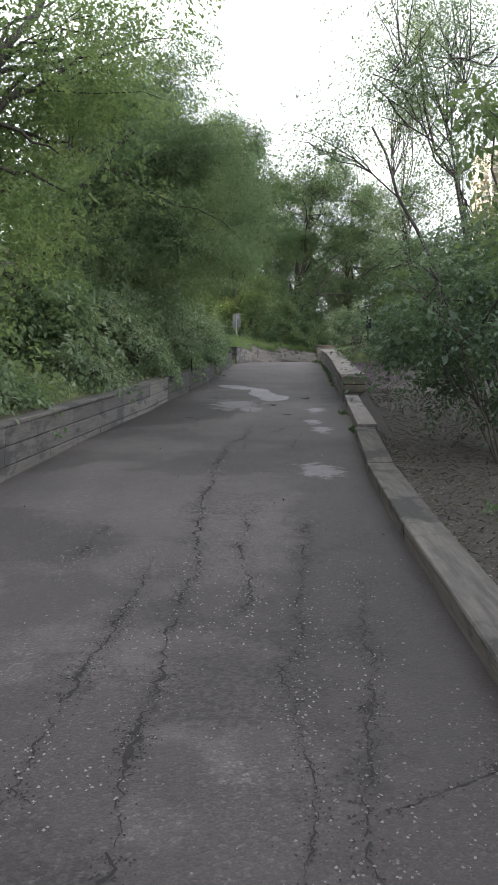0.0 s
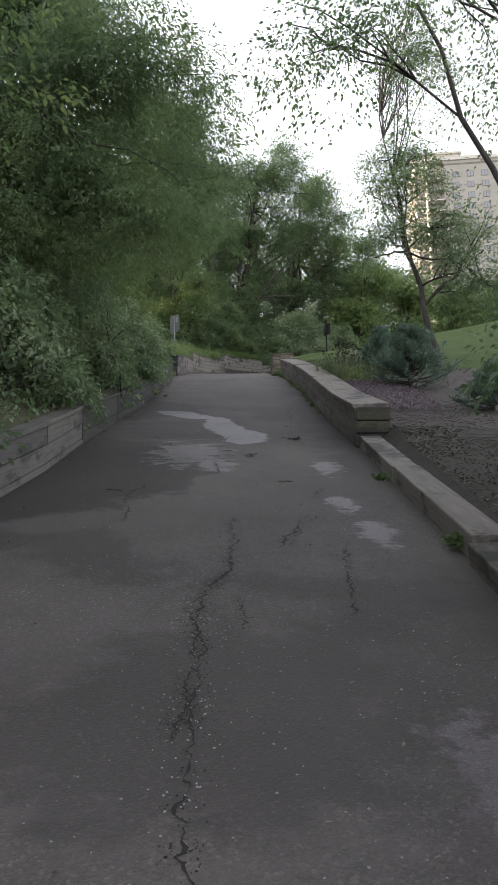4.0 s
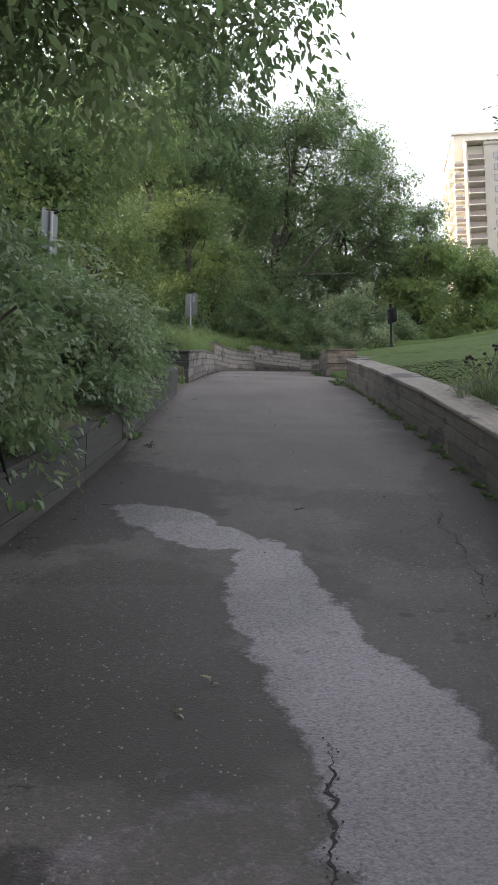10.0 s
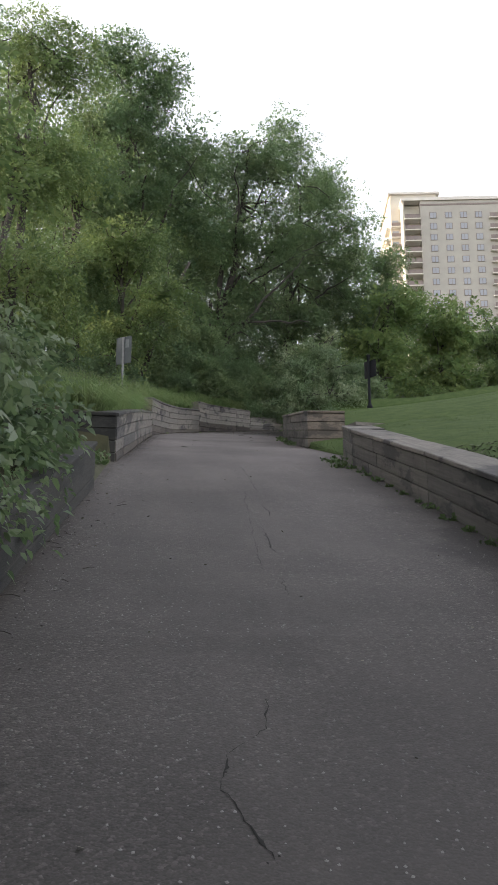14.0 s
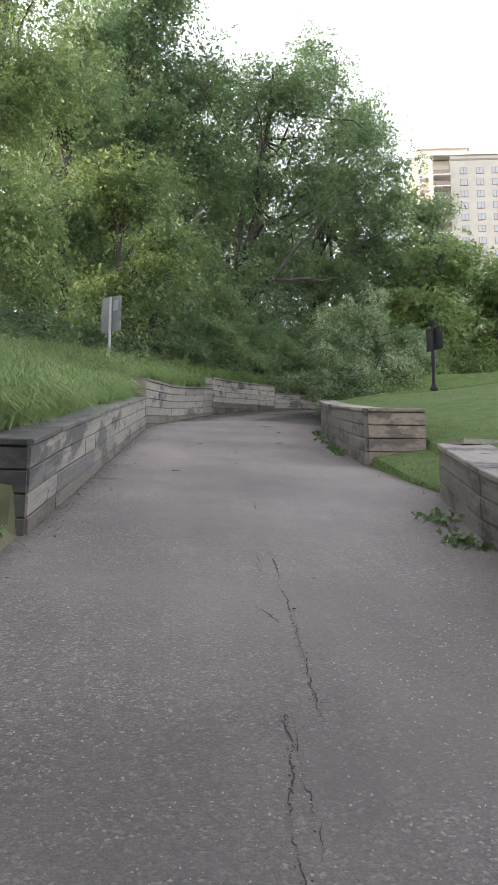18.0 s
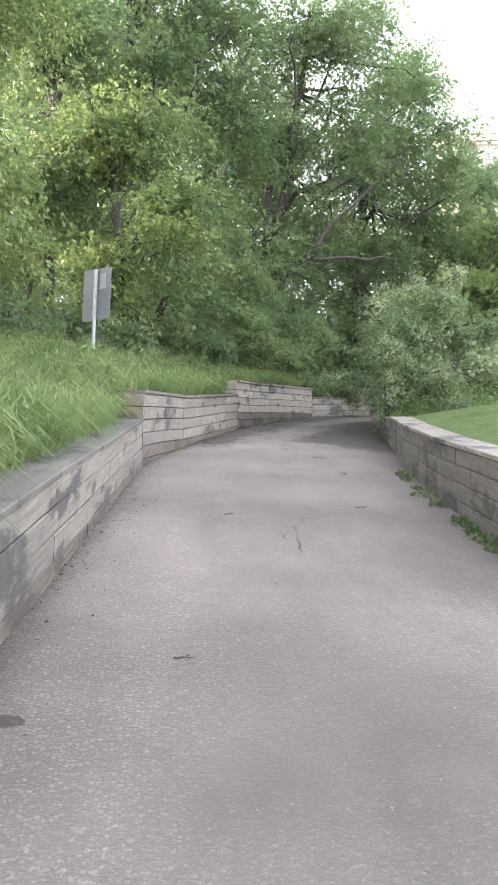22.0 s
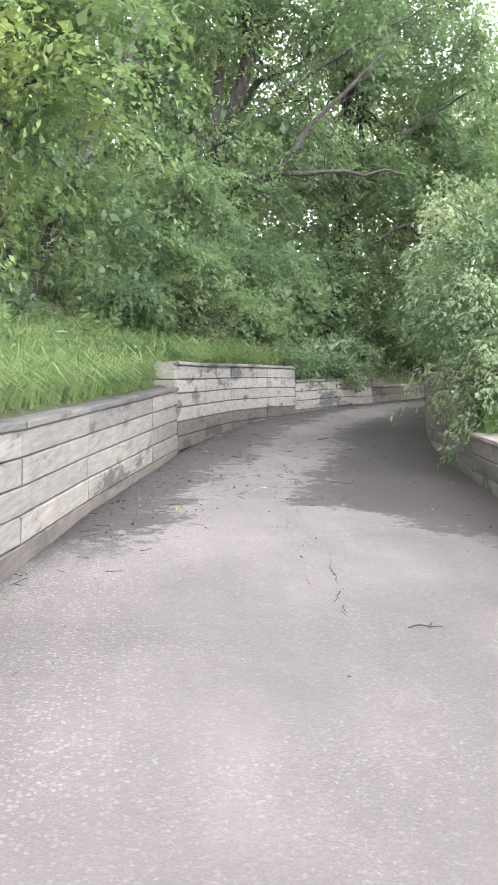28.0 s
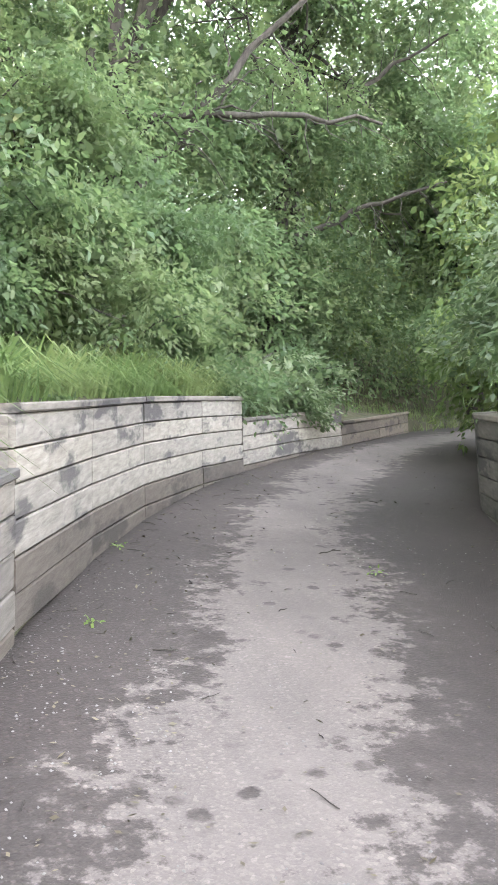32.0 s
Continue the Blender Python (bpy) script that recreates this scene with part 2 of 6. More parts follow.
        c = mixed(n, l, bare, c, mixed(n, l, 1.0, c, tripled, "MULTIPLY"))
        if scale == 85:
            stones = vo.outputs["Distance"]
    big_stone = n.new("ShaderNodeTexVoronoi")
    big_stone.inputs["Scale"].default_value = 46
    l.new(v, big_stone.inputs["Vector"])
    pick = n.new("ShaderNodeSeparateColor")
    l.new(big_stone.outputs["Color"], pick.inputs[0])
    chips = calc("MULTIPLY", ramp(n, l, big_stone.outputs["Distance"], [(0.30, 1.0), (0.46, 0.0)]), ramp(n, l, pick.outputs[0], [(0.50, 0.0), (0.62, 1.0)]))
    chips = calc("MULTIPLY", chips, calc("MULTIPLY_ADD", coarse, 0.85, calc("MULTIPLY", ramp(n, l, noise_at(n, l, 0.8, 4, 0.6, v), [(0.46, 0.0), (0.62, 0.45)]), span(sep.outputs[1], 16, 24))))
    c = mixed(n, l, chips, c, mixed(n, l, 1.0, c, (1.42, 1.41, 1.40), "MULTIPLY"))
    fine = calc("MULTIPLY_ADD", chips, 1.2, noise_at(n, l, 120, 2, 0.6, v))
    # ravelled patches where the old surface has lost its fines
    patch = calc("MULTIPLY", ramp(n, l, calc("MULTIPLY_ADD", noise_at(n, l, 7.0, 6, 0.7, v), 0.35, noise_at(n, l, 1.1, 5, 0.6, v)), [(0.66, 0.0), (0.74, 1.0)]), calc("MULTIPLY", span(sep.outputs[1], 9.5, 6.5), calc("MULTIPLY", span(sep.outputs[0], 0.42, 0.58), span(sep.outputs[0], 1.0, 0.86))))
    pits = ramp(n, l, noise_at(n, l, 34, 5, 0.7, v), [(0.42, 0.45), (0.58, 1.0)])
    c = mixed(n, l, patch, c, mixed(n, l, 1.0, mixed(n, l, 1.0, c, pits, "MULTIPLY"), (0.92, 0.92, 0.92), "MULTIPLY"))
    # damp plus painted tree shade, both sides of the upper bend, drier track between
    far_up = span(sep.outputs[1], 42.0, 52.0)
    left_reach = ramp(n, l, far_up, [(0.0, 0.0), (0.06, 0.08), (0.16, 0.24), (0.25, 0.17), (0.34, 0.20), (0.46, 0.27), (0.66, 0.27), (0.86, 0.30), (1.0, 0.22)])
    right_reach = ramp(n, l, far_up, [(0.0, 1.0), (0.09, 0.84), (0.17, 0.66), (0.21, 0.47), (0.32, 0.46), (0.44, 0.56), (0.56, 0.58), (0.80, 0.54), (1.0, 0.58)])
    rag = calc("SUBTRACT", noise_at(n, l, 2.2, 4, 0.6, v), 0.5)
    fringe = calc("SUBTRACT", noise_at(n, l, 9.0, 8, 0.72, v), 0.5)
    rough_edge = calc("MULTIPLY_ADD", fringe, 0.50, calc("MULTIPLY", rag, 0.42))
    reach = calc("MAXIMUM", calc("SUBTRACT", left_reach, sep.outputs[0]), calc("SUBTRACT", sep.outputs[0], right_reach))
    bend_on = span(sep.outputs[1], 42.2, 43.0)
    damp_shade = calc("MULTIPLY", ramp(n, l, calc("ADD", calc("ADD", reach, rough_edge), 0.5), [(0.48, 0.0), (0.52, 0.86), (0.62, 1.0)]), bend_on)
    # drops and half-dried blots scattered over the drier track
    blot = n.new("ShaderNodeTexVoronoi")
    blot.inputs["Scale"].default_value = 5.5
    l.new(v, blot.inputs["Vector"])
    blots = ramp(n, l, calc("MULTIPLY_ADD", noise_at(n, l, 22.0, 5, 0.65, v), 0.30, blot.outputs["Distance"]), [(0.31, 0.9), (0.38, 0.0)])
    blots = calc("MULTIPLY", blots, ramp(n, l, noise_at(n, l, 1.7, 4, 0.6, v), [(0.46, 0.0), (0.56, 1.0)]))
    damp_shade = calc("MAXIMUM", damp_shade, calc("MULTIPLY", blots, span(sep.outputs[1], 43.6, 45.4)))
    # dark patches low down near the start, and a darker right side
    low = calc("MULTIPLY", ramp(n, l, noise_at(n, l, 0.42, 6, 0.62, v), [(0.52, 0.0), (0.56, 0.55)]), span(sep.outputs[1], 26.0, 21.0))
    right_dark = calc("MULTIPLY", ramp(n, l, calc("MULTIPLY_ADD", noise_at(n, l, 0.9, 6, 0.65, v), 0.55, calc("SUBTRACT", sep.outputs[0], 0.50)), [(0.50, 0.0), (0.56, 0.75)]), span(sep.outputs[1], 12.0, 6.0))
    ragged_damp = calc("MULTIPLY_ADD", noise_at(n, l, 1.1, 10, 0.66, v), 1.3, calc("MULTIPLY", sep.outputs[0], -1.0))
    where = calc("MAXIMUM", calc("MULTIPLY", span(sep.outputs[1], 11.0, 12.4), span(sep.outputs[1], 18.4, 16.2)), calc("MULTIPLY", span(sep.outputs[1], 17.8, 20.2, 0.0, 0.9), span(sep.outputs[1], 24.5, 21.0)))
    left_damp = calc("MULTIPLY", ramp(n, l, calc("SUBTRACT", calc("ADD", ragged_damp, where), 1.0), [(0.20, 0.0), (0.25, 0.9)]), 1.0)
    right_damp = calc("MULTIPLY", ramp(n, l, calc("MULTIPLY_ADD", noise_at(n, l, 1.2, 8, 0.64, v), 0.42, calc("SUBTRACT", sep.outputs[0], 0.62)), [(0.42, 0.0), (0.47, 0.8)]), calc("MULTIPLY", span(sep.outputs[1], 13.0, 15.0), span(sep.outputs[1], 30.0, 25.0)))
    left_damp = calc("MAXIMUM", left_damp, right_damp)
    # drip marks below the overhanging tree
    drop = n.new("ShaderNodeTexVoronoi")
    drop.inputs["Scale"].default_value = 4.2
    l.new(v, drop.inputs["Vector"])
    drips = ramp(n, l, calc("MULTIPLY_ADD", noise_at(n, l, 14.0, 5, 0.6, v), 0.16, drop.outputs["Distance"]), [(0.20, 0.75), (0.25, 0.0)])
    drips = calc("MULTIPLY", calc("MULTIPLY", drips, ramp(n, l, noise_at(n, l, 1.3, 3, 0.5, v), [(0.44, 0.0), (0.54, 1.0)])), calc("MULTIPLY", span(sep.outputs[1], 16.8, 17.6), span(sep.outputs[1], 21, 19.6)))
    low = calc("MAXIMUM", drips, calc("MAXIMUM", low, calc("MAXIMUM", right_dark, left_damp)))
    wet_shade = calc("MAXIMUM", damp_shade, low)
    wet_shade = calc("MAXIMUM", wet_shade, ramp(n, l, calc("MULTIPLY_ADD", noise_at(n, l, 14.0, 5, 0.6, v), 0.5, pools(((-0.08, 32.82, 0.19, 0.085, 4),))), [(0.95, 0.95), (1.12, 0.0)]))
    # darkens the wet patches and the tree shade painted at the bend
    c = mixed(n, l, wet_shade, c, mixed(n, l, 1.0, c, (0.288, 0.266, 0.266), "MULTIPLY"))
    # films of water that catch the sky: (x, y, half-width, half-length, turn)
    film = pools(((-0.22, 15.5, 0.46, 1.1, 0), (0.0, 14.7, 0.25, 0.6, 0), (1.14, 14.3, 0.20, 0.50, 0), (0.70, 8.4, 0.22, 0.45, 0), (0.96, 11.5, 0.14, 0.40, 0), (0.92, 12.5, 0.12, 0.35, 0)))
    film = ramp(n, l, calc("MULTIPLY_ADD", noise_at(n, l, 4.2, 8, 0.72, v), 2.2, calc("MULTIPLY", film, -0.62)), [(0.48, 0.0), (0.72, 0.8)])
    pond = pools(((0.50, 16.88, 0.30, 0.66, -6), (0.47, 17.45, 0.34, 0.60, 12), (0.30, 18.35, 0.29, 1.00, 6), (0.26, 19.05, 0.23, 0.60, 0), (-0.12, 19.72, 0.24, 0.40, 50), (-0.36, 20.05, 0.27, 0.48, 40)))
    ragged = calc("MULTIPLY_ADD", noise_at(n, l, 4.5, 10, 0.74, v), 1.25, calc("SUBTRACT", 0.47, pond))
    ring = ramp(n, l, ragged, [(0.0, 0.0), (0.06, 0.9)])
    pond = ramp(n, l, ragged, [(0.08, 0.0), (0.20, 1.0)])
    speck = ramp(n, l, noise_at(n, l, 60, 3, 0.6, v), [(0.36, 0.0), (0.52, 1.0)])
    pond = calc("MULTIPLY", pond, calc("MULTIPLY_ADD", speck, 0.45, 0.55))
    wet_shade = calc("MAXIMUM", wet_shade, ring)
    c = mixed(n, l, calc("MULTIPLY", ring, 0.7), c, mixed(n, l, 1.0, c, (0.50, 0.49, 0.50), "MULTIPLY"))
    # the sky's pale sheen on the water is painted into the colour
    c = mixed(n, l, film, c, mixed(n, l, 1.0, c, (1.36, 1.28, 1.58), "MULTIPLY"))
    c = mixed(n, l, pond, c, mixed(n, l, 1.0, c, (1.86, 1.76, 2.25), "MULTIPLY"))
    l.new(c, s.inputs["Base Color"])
    l.new(calc("SUBTRACT", span(wet_shade, 0, 1, 0.82, 0.74), calc("MAXIMUM", calc("MULTIPLY", film, 0.42), calc("MULTIPLY", pond, 0.40))), s.inputs["Roughness"])
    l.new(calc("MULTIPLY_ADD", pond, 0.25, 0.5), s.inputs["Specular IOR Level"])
    relief(n, l, s, calc("MULTIPLY_ADD", stones, -1.0, fine), 0.30, 0.005)
    return m


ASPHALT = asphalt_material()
GROUND = simple("forest_floor", (0.030, 0.034, 0.016), (0.075, 0.070, 0.036), 2.5, 0.95, 0, 0.8)
LAWN = simple("mown_lawn", (0.0416, 0.0680, 0.0224), (0.0736, 0.1024, 0.0368), 5.0, 0.95, 0, 0.9)
LAWN.node_tree.nodes["Principled BSDF"].inputs["Specular IOR Level"].default_value = 0.1

# ---- plan: edges of the path, heights of ground and banks ----


def curve(points):
    xs, ys = zip(*points)
    return lambda v: np.interp(v, xs, ys)


left_edge = curve([(-8, -3.0), (0, -2.72), (8, -2.25), (12.6, -1.85), (14.4, -1.66), (16.5, -1.55), (19.3, -1.33), (21.1, -1.04), (22.4, -0.88), (24.6, -0.75), (28.3, -0.50), (29.6, -0.46), (30.9, -0.36), (33.0, -0.19), (34.6, -0.10),
                   (37.9, 0.07), (40.0, 0.20), (41.2, 0.42), (42.4, 0.68), (43.8, 0.98), (45.7, 1.50), (47.1, 1.88), (48.2, 2.24), (49.4, 2.72), (50.8, 3.46), (52.3, 4.42), (53.6, 5.52), (55.2, 6.92), (57.4, 8.70), (59, 10.4), (61, 13.2), (70, 27), (400, 500)])
right_edge = curve([(-8, 0.70), (0, 0.78), (3.2, 0.86), (5.2, 0.95), (7, 1.02), (8.1, 1.09), (10, 1.25), (12, 1.41), (14.5, 1.60), (15.8, 1.73), (18.1, 1.90), (21, 2.10), (23.2, 2.20), (27, 2.42), (30.3, 2.58), (31.4, 2.77), (32.15, 2.91), (33.2, 2.78), (34.3, 2.76), (35.2, 2.83),
                    (37.8, 3.08), (40.3, 3.40), (42.7, 3.88), (45.3, 4.42), (46.3, 4.58), (48, 5.02), (49.5, 5.52), (50.8, 6.25), (53.7, 7.90), (55.1, 9.0), (58, 12.8), (70, 32), (400, 506)])
eye_y = [METRES * r[2] for r in ROWS]
eye_z = [EYE + METRES * r[3] for r in ROWS]
path_level = curve([(-40, -12.4), (0, 0.0)] + [(y, z - 1.42 + 0.15 * y / 43) for y, z in list(zip(eye_y, eye_z))[4::4]] + [(48, 14.16), (54, 15.70), (60, 17.1), (80, 21.0), (130, 30.0), (260, 52.0), (400, 70.0)])
left_rise = curve([(-8, 0.52), (8, 0.50), (12.6, 0.43), (18, 0.42), (24, 0.36), (27.6, 0.40), (27.8, 0.03), (30.2, 0.03), (30.35, 0.56), (39.65, 0.53), (39.8, 0.86), (42.4, 0.74), (46.75, 0.69), (46.9, 0.95), (51.8, 0.74), (52.0, 0.50), (54.4, 0.44), (54.6, 0.28), (57.3, 0.28), (58.5, 0.05), (90, 0.0)])
right_rise = curve([(-8, 0.02), (15.75, 0.06), (15.9, 0.44), (32.05, 0.42), (32.25, 0.0), (34.42, 0.10), (34.5, 0.52), (37, 0.53), (41, 0.50), (45.2, 0.38), (45.4, 0.92), (49, 0.80), (55, 0.35), (57, 0.05), (90, 0.0)])


left_soft = curve([(-8, 0.54), (8, 0.52), (12.6, 0.48), (24, 0.42), (27.6, 0.44), (27.8, 0.03), (30.2, 0.03), (30.35, 0.55), (38, 0.54), (44, 0.76), (52, 0.78), (55, 0.45), (58.5, 0.05), (90, 0.0)])


def left_bank(y, d):
    near = np.interp(d, [0.45, 0.7], [1.0, 0.0])
    return left_rise(y) * near + left_soft(y) * (1 - near) + np.interp(y, [0, 10, 28, 30, 36, 47, 60], [0.45, 0.5, 0.5, 0.24, 0.22, 0.20, 0.22]) * np.minimum(d, 18) * np.minimum(1, 0.55 + d / 6)


def right_bank(y, d):
    k = np.interp(y, [0, 14, 20, 28, 36, 44, 60], [-0.10, -0.05, 0.05, 0.15, 0.20, 0.20, 0.08])
    soft = np.interp(y, [31, 32.4, 33.4, 36.4, 41, 60], [0.42, 0.05, 0.06, 0.45, 0.45, 0.2])
    rise = np.where((d > 0.74) & (y > 32.2) & (y < 41), soft, right_rise(y))
    rise = np.where((d > 0.44) & (y < 24), np.interp(y, [9, 19, 24], [0.03, 0.34, 0.43]), rise)
    return rise * np.interp(d, [0, 1.2, 4], [1, 1, 0.6]) + k * np.minimum(d, 14) + 0.10 * np.maximum(0, np.minimum(d, 40) - 14)


def ground_z(x, y):
    xl, xr = float(left_edge(y)), float(right_edge(y))
    z = float(path_level(y))
    if x < xl:
        return z + float(left_bank(y, xl - x))
    if x > xr:
        return z + float(right_bank(y, x - xr))
    return z


def mesh_ob(name, verts, faces, mat, parent=None, smooth=False, uniform=None):
    me = bpy.data.meshes.new(name)
    if isinstance(verts, np.ndarray) and uniform:
        nf = len(verts) // uniform if faces is None else len(faces)
        me.vertices.add(len(verts))
        me.vertices.foreach_set("co", verts.astype(np.float32).ravel())
        idx = np.arange(nf * uniform, dtype=np.int32) if faces is None else np.asarray(faces, dtype=np.int32).ravel()
        me.loops.add(len(idx))
        me.loops.foreach_set("vertex_index", idx)
        me.polygons.add(nf)
        me.polygons.foreach_set("loop_start", np.arange(nf, dtype=np.int32) * uniform)
        me.update(calc_edges=True)
    else:
        me.from_pydata(verts, [], faces)
    me.materials.append(mat)
    if smooth:
        me.polygons.foreach_set("use_smooth", [True] * len(me.polygons))
    ob = new(name, me)
    if parent:
        ob.parent = parent
    return ob


def part(name, bm, mat, parent, label="", smooth=False):
    me = bpy.data.meshes.new(name)
    bm.to_mesh(me)
    bm.free()
    me.materials.append(mat)
    if smooth:
        me.polygons.foreach_set("use_smooth", [True] * len(me.polygons))
    ob = new(name, me)
    ob.parent = parent
    return tagged(ob, label)


def thing(name, x, y, z, label, category, group="", turn=0.0):
    ob = new(name)
    ob.matrix_basis = pose(x, y, z, 0, 0, turn)
    return tagged(ob, label, category, group)


# ---- ground: one sheet in strips along the path ----
rows_y = sorted(set([-60, -40, -25, -15] + [float(y) for y in eye_y[4::4]] + [48, 54, 60] + list(np.arange(-8, 64, 0.5)) + [15.74, 15.82, 30.2, 30.35, 32.05, 32.15, 32.25, 34.3, 34.42, 34.5, 39.65, 39.8, 46.75, 46.9, 51.8, 52.0, 64, 68, 74, 82, 95, 115, 150, 200, 300, 400]))
OUT = [0.10, 0.25, 0.45, 0.7, 0.76, 1.0, 1.25, 1.5, 1.9, 2.5, 3.3, 4.3, 5.5, 7.0, 9.0, 12, 16, 22, 32, 50, 80, 140, 260, 500]


def sheet(name, mat, columns, label):
    verts, faces, w = [], [], len(columns(0.0))
    for y in rows_y:
        verts += [(x, y, z) for x, z in columns(float(y))]
    for j in range(len(rows_y) - 1):
        for i in range(w - 1):
            a = j * w + i
            faces.append((a, a + 1, a + w + 1, a + w))
    ob = mesh_ob(name, verts, faces, mat, smooth=False)
    return tagged(ob, label, name.split("_")[0], kind="structure")


def bumps(x, y, a=0.05):
    return a * noise.noise((x * 0.9, y * 0.9, 0.3)) + a * 0.6 * noise.noise((x * 2.6, y * 2.6, 4.1))


sheet("ground_left", GROUND, lambda y: [(float(left_edge(y)) - d, float(path_level(y)) + float(left_bank(y, d)) + bumps(-d, y) * min(1, d)) for d in reversed(OUT)] + [(float(left_edge(y)) - 0.02, float(path_level(y)) - 0.03)],
      "dark leaf-littered bank rising beside the path")
lawn = sheet("ground_right", MULCH, lambda y: [(float(right_edge(y)) + 0.05, float(path_level(y)) - 0.03)] + [(float(right_edge(y)) + d, float(path_level(y)) + float(right_bank(y, d)) + bumps(d, y) * min(1, 0.4 * d)) for d in OUT],
             "bark mulch bed and mown lawn beside the path")
lawn.data.materials.append(LAWN)
lawn.data.materials.append(SOIL)
for f in lawn.data.polygons:
    cx, cy = f.center.x - float(right_edge(f.center.y)), f.center.y
    f.material_index = 1 if cy > 23.4 + 0.8 * (cx < 0.9) or (cy > 22.5 and cx > 2.5) else (0 if cy > 15.8 and cx < 5 else 2)
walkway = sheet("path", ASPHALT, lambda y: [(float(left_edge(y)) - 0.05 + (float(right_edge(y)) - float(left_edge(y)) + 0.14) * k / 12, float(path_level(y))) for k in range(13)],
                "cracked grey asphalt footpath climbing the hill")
uv = walkway.data.uv_layers.new(name="along")
for lp in walkway.data.loops:
    k = lp.vertex_index
    uv.data[lp.index].uv = ((k % 13) / 12, rows_y[k // 13])

# ---- timber retaining walls ----


def board(name, p, q, low, high, thick, mat, parent, out, seed):
    """A plank from p to q (x, y, z of its foot line), with chamfered edges; out is the unit vector towards the path."""
    rnd = random.Random(seed)
    c = 0.008
    prof = [(0, low), (0, high), (thick - c, high), (thick, high - c), (thick, low + c), (thick - c, low)]
    verts = []
    p, q = Vector(p), Vector(q)
    g = (q - p).normalized() * 0.003
    for end, sgn in ((p + g, 0), (q - g, 1)):
        w = rnd.uniform(-0.004, 0.006)
        for d, h in prof:
            verts.append((end.x + out[0] * (d + w), end.y + out[1] * (d + w), end.z + h))
    n = len(prof)
    faces = [(i, (i + 1) % n, n + (i + 1) % n, n + i) for i in range(n)] + [tuple(range(n - 1, -1, -1)), tuple(range(n, 2 * n))]
    return mesh_ob(name, verts, faces, mat, parent)


def timber_wall(name, line, side, mat, courses, height=0.155, cap=0.24, label="", step=2.4, seed=1, thick=0.09, foot=None, top_mat=None, stained=0.0):
    """line: (x, y, top z) along the path side of the wall, from near to far; side +1: the path lies to the right (x+) of the wall."""
    root = tagged(new(name), label, "wall", kind="structure")
    rnd = random.Random(seed)
    for a, b in zip(line, line[1:]):
        a, b = Vector(a), Vector(b)
        d = (b - a)
        run = math.hypot(d.x, d.y)
        out = (d.y / run * side, -d.x / run * side)
        for k in range(courses):
            cuts, s = [0.0], rnd.uniform(0.5, 1.0) * step
            while s < run - 0.5:
                cuts.append(s)
                s += step * rnd.uniform(0.85, 1.1)
            cuts.append(run)
            for s0, s1 in zip(cuts, cuts[1:]):
                p, q = a + d * (s0 / run), a + d * (s1 / run)
                top = -0.045 - k * height
                ba = Vector((out[0], out[1], 0)) * -thick
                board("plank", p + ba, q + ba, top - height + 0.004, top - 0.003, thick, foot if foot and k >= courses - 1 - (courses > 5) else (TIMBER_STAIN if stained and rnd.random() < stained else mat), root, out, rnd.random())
        if cap:
            cuts, s = [0.0], rnd.uniform(0.6, 1.0) * step
            while s < run - 0.6:
                cuts.append(s)
                s += step
            cuts.append(run)
            for s0, s1 in zip(cuts, cuts[1:]):
                p, q = a + d * (s0 / run), a + d * (s1 / run)
                ba = Vector((out[0], out[1], 0)) * -cap
                board("coping_plank", p + ba, q + ba, -0.045, 0.0, cap + 0.02, top_mat or mat, root, out, rnd.random())
    return root


def wall_line(edge, ys, tops, inset=0.0):
    return [(float(edge(y)) + inset, y, float(path_level(y)) + h) for y, h in zip(ys, tops)]


timber_wall("wall_1", wall_line(left_edge, [-8, 0, 8, 12.6, 14.4, 16.5], [0.56, 0.56, 0.55, 0.49, 0.49, 0.48]), 1, TIMBER_DARK, 3, 0.19, 0.26, label="dark weathered timber retaining wall of stacked planks", seed=11)
timber_wall("wall_15", wall_line(left_edge, [16.5, 19.3, 21.1, 22.4, 24.6, 27.7], [0.48, 0.45, 0.43, 0.41, 0.41, 0.44]), 1, TIMBER_BLACKISH, 2, 0.29, 0.26, label="blackish timber wall of two broad planks", seed=29, step=5.0)
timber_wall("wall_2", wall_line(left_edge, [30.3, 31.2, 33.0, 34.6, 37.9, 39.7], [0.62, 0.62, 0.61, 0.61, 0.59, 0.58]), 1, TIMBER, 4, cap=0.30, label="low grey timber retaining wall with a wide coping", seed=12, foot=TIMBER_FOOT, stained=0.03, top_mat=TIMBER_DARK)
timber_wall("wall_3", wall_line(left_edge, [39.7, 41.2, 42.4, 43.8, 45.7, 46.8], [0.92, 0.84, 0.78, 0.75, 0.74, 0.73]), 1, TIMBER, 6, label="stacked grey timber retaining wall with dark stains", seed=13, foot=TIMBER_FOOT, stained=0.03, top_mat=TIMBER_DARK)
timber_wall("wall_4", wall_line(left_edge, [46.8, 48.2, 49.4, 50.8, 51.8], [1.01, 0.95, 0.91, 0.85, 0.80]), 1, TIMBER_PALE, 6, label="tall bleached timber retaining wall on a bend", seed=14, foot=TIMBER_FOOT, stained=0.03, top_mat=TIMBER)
timber_wall("wall_5", wall_line(left_edge, [51.8, 53.2, 54.4], [0.57, 0.54, 0.50]), 1, TIMBER_PALE, 4, label="bleached timber retaining wall a plank lower", seed=15, foot=TIMBER_FOOT, top_mat=TIMBER)
timber_wall("wall_6", wall_line(left_edge, [54.4, 55.8, 57.3], [0.35, 0.36, 0.38]), 1, TIMBER_BROWN, 3, label="low brown timber wall ending beside grass", seed=16)
